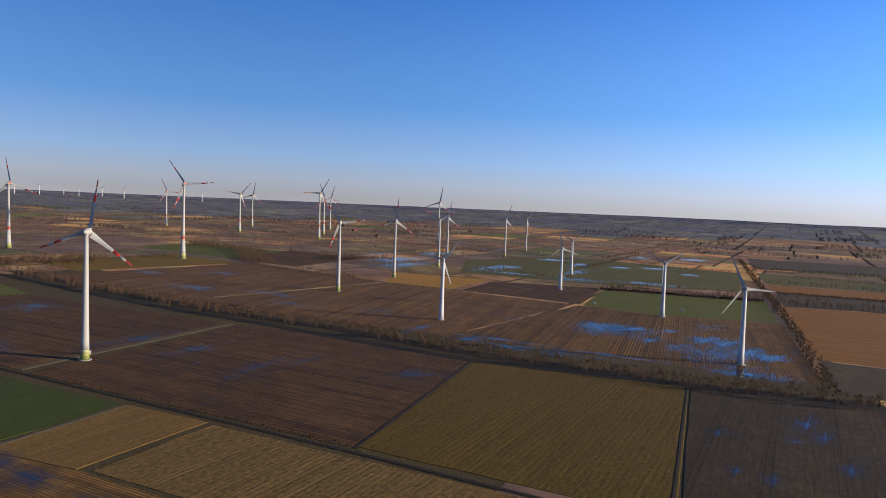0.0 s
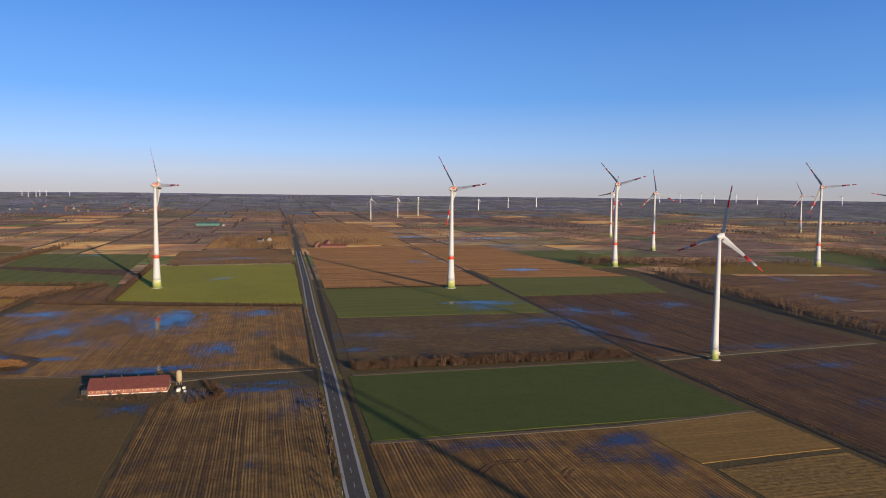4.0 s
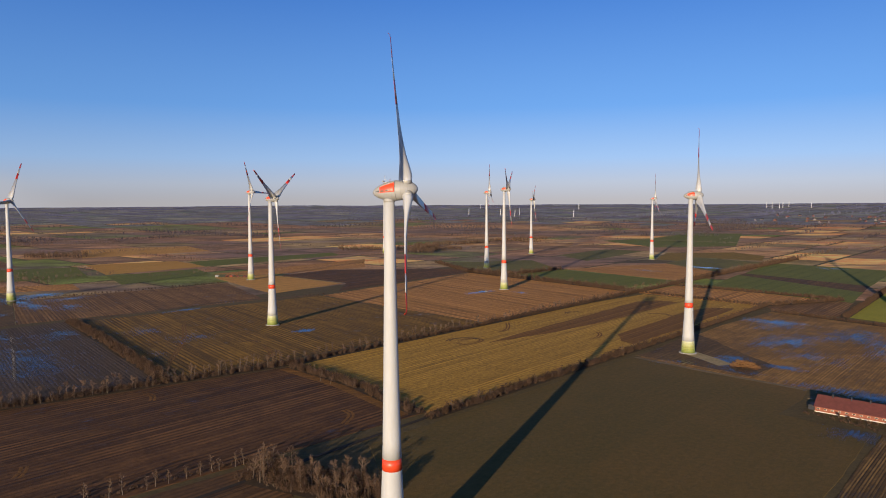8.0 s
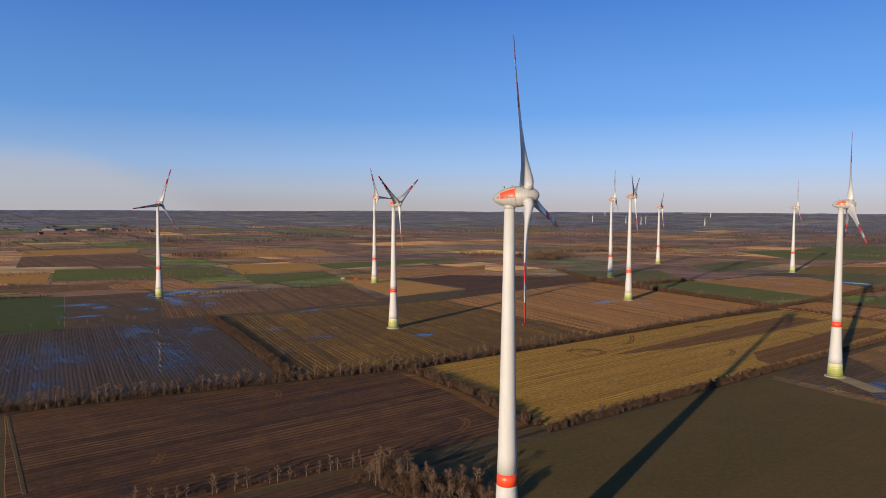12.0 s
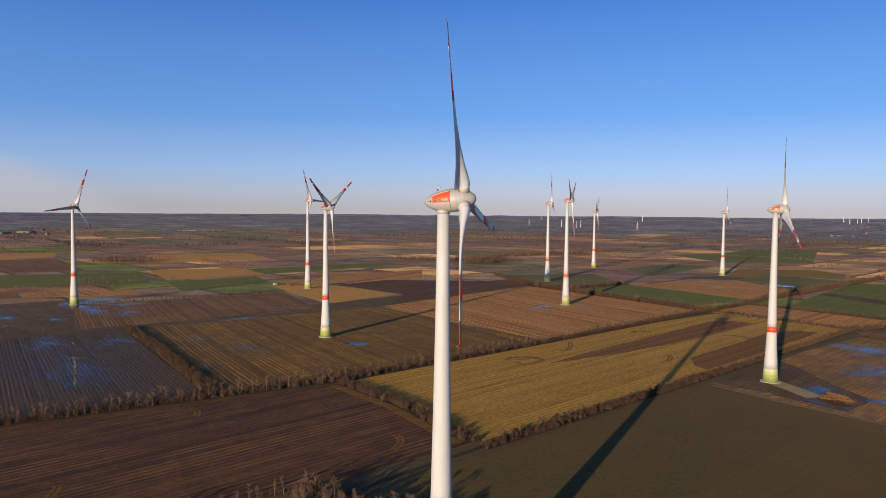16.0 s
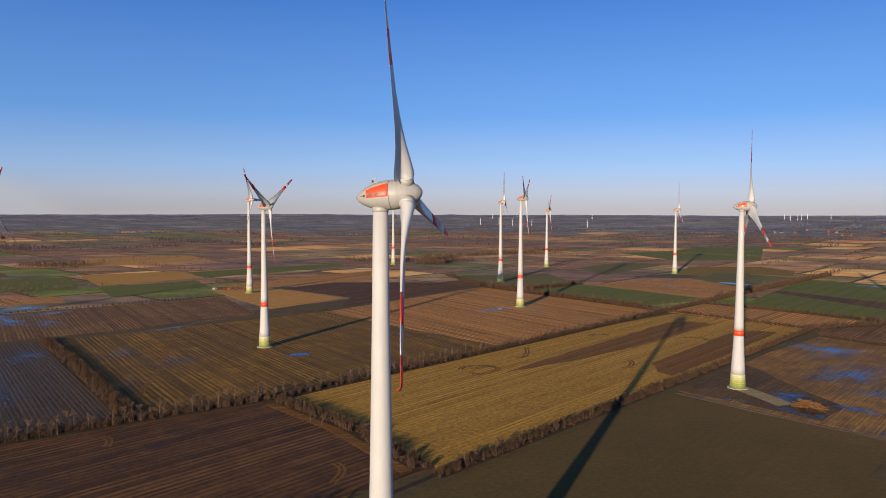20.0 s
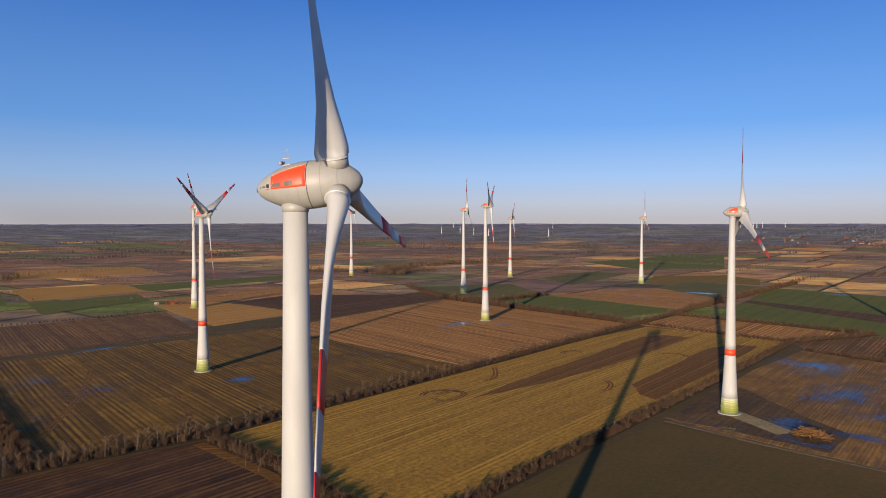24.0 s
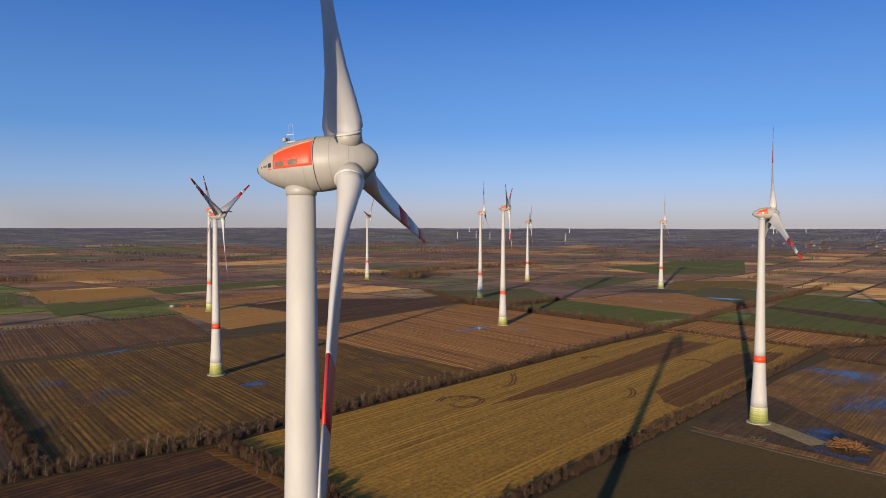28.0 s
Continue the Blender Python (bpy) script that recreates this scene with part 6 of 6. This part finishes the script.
# ---- barn by the road ----
def gable(sx, sy, eaves, ridge, over=0.5, thick=0.18):
    """Two roof slabs and the closed walls of a long building along x. Returns walls, and roof slabs."""
    walls = ([(-sx / 2, -sy / 2, 0), (sx / 2, -sy / 2, 0), (sx / 2, sy / 2, 0), (-sx / 2, sy / 2, 0), (-sx / 2, -sy / 2, eaves), (sx / 2, -sy / 2, eaves), (sx / 2, sy / 2, eaves), (-sx / 2, sy / 2, eaves), (-sx / 2, 0, ridge), (sx / 2, 0, ridge)],
             [(0, 1, 5, 4), (2, 3, 7, 6), (1, 2, 6, 9, 5), (3, 0, 4, 8, 7), (4, 5, 9, 8), (6, 7, 8, 9), (3, 2, 1, 0)])
    slope = (ridge - eaves) / (sy / 2)
    slabs = []
    for s in (-1, 1):
        a = [(-sx / 2 - over, s * (sy / 2 + over), eaves - slope * over + 0.02), (sx / 2 + over, s * (sy / 2 + over), eaves - slope * over + 0.02), (sx / 2 + over, 0, ridge + 0.02), (-sx / 2 - over, 0, ridge + 0.02)]
        v = a + [(x, y, z + thick) for x, y, z in a]
        slabs.append((v, [(0, 1, 2, 3), (7, 6, 5, 4), (0, 4, 5, 1), (1, 5, 6, 2), (2, 6, 7, 3), (3, 7, 4, 0)]))
    return walls, slabs


def building(name, u, v, sx, sy, eaves, ridge, wall, roof, label, turn=90, windows=0, chimneys=0):
    p = uv(u, v)
    m = Matrix.Translation((p.x, p.y, lift(p.x, p.y))) @ Matrix.Rotation(math.atan2(SU, CU) + radians(turn), 4, "Z")
    root = thing(name, m, label, "barn" if "barn" in name else "house", "farm buildings")
    (wv, wf), slabs = gable(sx, sy, eaves, ridge)
    body = link("wall", wv, wf, wall, root)
    for sv, sf in slabs:
        link("roof", sv, sf, roof, root)
    for side in (-1, 1):
        for i in range(windows):
            x = -sx / 2 + (i + 0.5) * sx / windows
            w = part("window", box(sx / windows * 0.42, 0.16, 0.6, 0, (x, side * (sy / 2 + 0.03), eaves * 0.62)), CREAM, body, "pale framed window")
            part("pane", box(sx / windows * 0.32, 0.1, 0.46, 0, (x, side * (sy / 2 + 0.09), eaves * 0.62)), GLASS, w)
    for i in range(chimneys):
        x = -sx / 2 + (i + 0.8) * sx / (chimneys + 0.6)
        vv, ff = lathe([(0.32, 0), (0.32, 1.3), (0.45, 1.35), (0.45, 1.5), (0.2, 1.7)], 10)
        link("roof_vent", [(a + x, b + 0.5, c + ridge - 0.4) for a, b, c in vv], ff, DARK, root, "dark roof ventilator")
    return root


barn = building("barn", 227, -65, 34, 13, 2.7, 6.4, BRICK, TILE_RED, "long red-brick barn with a red sheet roof", 90, 12, 4)
part("plinth_band", box(34.1, 13.1, 0.5, 0, (0, 0, 0.2)), CREAM, barn, "pale band along the foot of the wall")
# Solid box; its dark colour stands in for the shaded opening.
part("lean_to", box(3.2, 6, 2.3, 0.05, (18.6, 1.5, 1.15)), DARK, barn, "closed dark box for an open lean-to")


def silo(u, v, r, h):
    p = uv(u, v)
    root = thing("silo", Matrix.Translation((p.x, p.y, 0)), "tan upright feed silo beside the barn", "silo")
    for a in range(4):
        q = math.pi / 4 + a * math.pi / 2
        part("leg", box(0.14, 0.14, 1.6, 0, (r * 0.8 * math.cos(q), r * 0.8 * math.sin(q), 0.8)), GALV, root)
    vv, ff = lathe([(0.25, 1.0), (r, 2.2), (r, h), (r * 0.55, h + 0.7), (0.2, h + 0.95)], 20)
    link("tank", vv, ff, TANK, root, "", True)


silo(232, -86, 1.35, 6.5)
for du, dv, sx, sy, sz, mat in ((221, -87, 2.4, 1.5, 1.4, CREAM), (224, -89, 1.2, 1.2, 1.2, CREAM), (219, -90, 1.8, 1.0, 0.9, LINE)):
    ob = part("crate", box(sx, sy, sz, 0.06), mat, None, m=Matrix.Translation(uv(du, dv, sz / 2)) @ Matrix.Rotation(0.6, 4, "Z"))
    tagged(ob, "pale storage crate at the end of the barn", "crate", "crates by the barn")
ribbon("farm_yard", [(204, -60), (236, -62)], 46, FIELD["fallow"], 0.03, "rough grass and earth yard round the barn", "yard", 0.1, 20)

# gravel pad and log pile by the turbine
ribbon("gravel_pad", [(307, 46), (297, 30), (286, 14)], 10, GRAVEL, 0.06, "pale gravel pad at the turbine's foot", "pad", 0.1, 4)
ribbon("field_edge", [(272, 64), (264, 20), (258, -36)], 2.2, TRACK, 0.09, "pale earth bank along the field edge", "bank", 0.15, 10)


def log_pile(u, v, long, wide, count):
    r = random.Random(3)
    p = uv(u, v)
    root = thing("log_pile", Matrix.Translation(p) @ Matrix.Rotation(math.atan2(SU, CU) + 1.9, 4, "Z"), "heap of cut orange-brown logs on wet ground", "log pile")
    meshes = []
    for k in range(4):
        vv, ff = lathe([(0.2 + 0.03 * k, -2.2), (0.23 + 0.03 * k, 0), (0.2 + 0.03 * k, 2.2)], 7)
        me = bpy.data.meshes.new("log")
        me.from_pydata(vv, [], ff)
        me.materials.append(LOG)
        meshes.append(me)
    for _ in range(count):
        a, b = r.gauss(0, 0.4), r.gauss(0, 0.4)
        h = max(0.0, 3.0 * (1 - a * a - b * b)) * r.uniform(0.3, 1)
        ob = new("log", meshes[r.randrange(4)])
        ob.parent = root
        ob.matrix_basis = pose(a * long / 2, b * wide / 2, h + 0.25, 90 + r.gauss(0, 12), 0, r.gauss(20, 35))


log_pile(289, 5, 15, 9, 240)

# farms, sheds and houses further off
building("farmhouse", 1092, -215, 16, 11, 3.2, 9.5, VILLAGE_BRICK, TILE_RED, "red-roofed brick farmhouse by the road", 0)
building("barn", 1082, -240, 44, 12, 3.0, 6.0, VILLAGE_BRICK, TILE_RED, "long low red-roofed farm barn", 88)
building("farmhouse", 1135, -235, 14, 10, 3.2, 8.5, VILLAGE_BRICK, TILE_RED, "red-roofed brick farmhouse among trees", 20)
building("house", 1262, -135, 13, 9, 3, 7.0, VILLAGE_RENDER, TILE_RED, "pale house beside the road", 10)
building("house", 1240, -120, 10, 8, 3, 6.5, VILLAGE_RENDER, DARK, "pale house with a dark roof", 60)
building("shed", 1870, 20, 62, 26, 6.0, 9.0, TEAL, TEAL, "large green sheet-metal shed", 90)
building("house", 1835, -20, 12, 9, 3, 6.5, VILLAGE_RENDER, TILE_RED, "pale house beside a green shed", 15)


def village():
    r = random.Random(21)
    spots = []
    for _ in range(26):
        spots.append((r.uniform(2750, 3300), r.uniform(330, 900)))
    for _ in range(10):
        spots.append((r.uniform(2600, 3000), r.uniform(240, 420)))
    for _ in range(14):
        spots.append((r.uniform(200, 700), r.uniform(2400, 2900)))
    for _ in range(10):
        spots.append((r.uniform(700, 1500), r.uniform(-2600, -1700)))
    roofs = [TILE_RED, DARK, TILE_RED]
    walls = [VILLAGE_BRICK, VILLAGE_BRICK, VILLAGE_RENDER]
    for n, (u0, v0) in enumerate(spots):
        k = r.uniform(0.7, 1.15)
        building("house", u0, v0, 14 * k, 9 * k, 3.2 * k, 7.5 * k, walls[n % 3], roofs[(n // 2) % 3], "distant village house among bare trees", r.choice((0, 90, 30)))


village()
for u0, v0, sx in ((380, 2760, 120), (470, 2700, 90), (560, 2745, 70)):
    building("greenhouse", u0, v0, sx, 40, 5, 7, VILLAGE_RENDER, VILLAGE_RENDER, "long dull greenhouse roof far off", 60)


# machines and huts at the foot of a tall turbine
def excavator(u, v, turn):
    p = uv(u, v)
    root = thing("excavator", Matrix.Translation(p) @ Matrix.Rotation(radians(turn), 4, "Z") @ Matrix.Diagonal((0.75, 0.75, 0.75, 1)), "orange tracked excavator on a building site", "excavator", "site machines")
    for s in (-1, 1):
        part("track", box(4.0, 0.6, 0.9, 0.25, (0, s * 1.1, 0.45)), DARK, root)
    part("body", box(3.4, 2.6, 1.3, 0.15, (-0.4, 0, 1.7)), ORANGE_PAINT, root)
    part("cab", box(1.4, 1.1, 1.5, 0.1, (0.7, 0.6, 2.9)), GLASS, root)
    for a, b, rr in (((1.0, -0.3, 2.0), (4.2, -0.3, 5.0), 0.25), ((4.2, -0.3, 5.0), (6.4, -0.3, 2.2), 0.2)):
        v0, f0 = [], []
        tube(v0, f0, Vector(a), Vector(b), rr, rr * 0.8, 4)
        link("arm", v0, f0, ORANGE_PAINT, root)
    part("bucket", box(1.0, 1.1, 0.9, 0.15, (6.5, -0.3, 1.7)), DARK, root)


excavator(370, 680, 40)
excavator(378, 668, 200)


def site_hut(u, v, mat, label):
    p = uv(u, v)
    root = thing("site_hut", Matrix.Translation(p) @ Matrix.Rotation(0.3, 4, "Z"), label, "container", "site huts")
    part("body", box(4.6, 2.2, 2.2, 0.06, (0, 0, 1.1)), mat, root)
    part("door", box(0.9, 0.08, 1.8, 0, (1.2, -1.12, 1.0)), GLASS, root)


site_hut(362, 690, LINE, "white site hut near a tall turbine")
site_hut(374, 676, ORANGE_PAINT, "red site container near a tall turbine")
site_hut(384, 660, TILE_RED, "red site container near a tall turbine")


def switch_cabin(u, v):
    p = uv(u, v)
    root = thing("switch_cabin", Matrix.Translation(p) @ Matrix.Rotation(0.7, 4, "Z"), "small grey transformer cabin beside a turbine", "cabin", "transformer cabins")
    part("body", box(2.6, 1.8, 1.9, 0.05, (0, 0, 0.95)), CONCRETE, root)
    part("roof", box(2.9, 2.1, 0.16, 0.03, (0, 0, 1.98)), GREYMETAL, root)
    part("door", box(1.0, 0.06, 1.6, 0, (0, -0.93, 0.9)), TEAL, root)


for u0, v0 in ((236, -388), (-24, -846), (60, -830)):
    switch_cabin(u0, v0)


# delineator posts along the road
def roadside_posts():
    root = tagged(new("roadside_post"), "white plastic roadside marker post", "post", "roadside posts")
    p = uv(40, road_v(40) + 4.3)
    root.matrix_basis = Matrix.Translation(p)
    part("post", box(0.12, 0.12, 1.1, 0.03, (0, 0, 0.55)), LINE, root)
    part("reflector", box(0.13, 0.13, 0.18, 0, (0, 0, 0.85)), DARK, root, "dark reflector band")
    u = 40
    while u < 620:
        for s in (4.3, -4.3):
            if (u, s) != (40, 4.3):
                copy_thing(root, Matrix.Translation(uv(u, road_v(u) + s)))
        u += 50


roadside_posts()
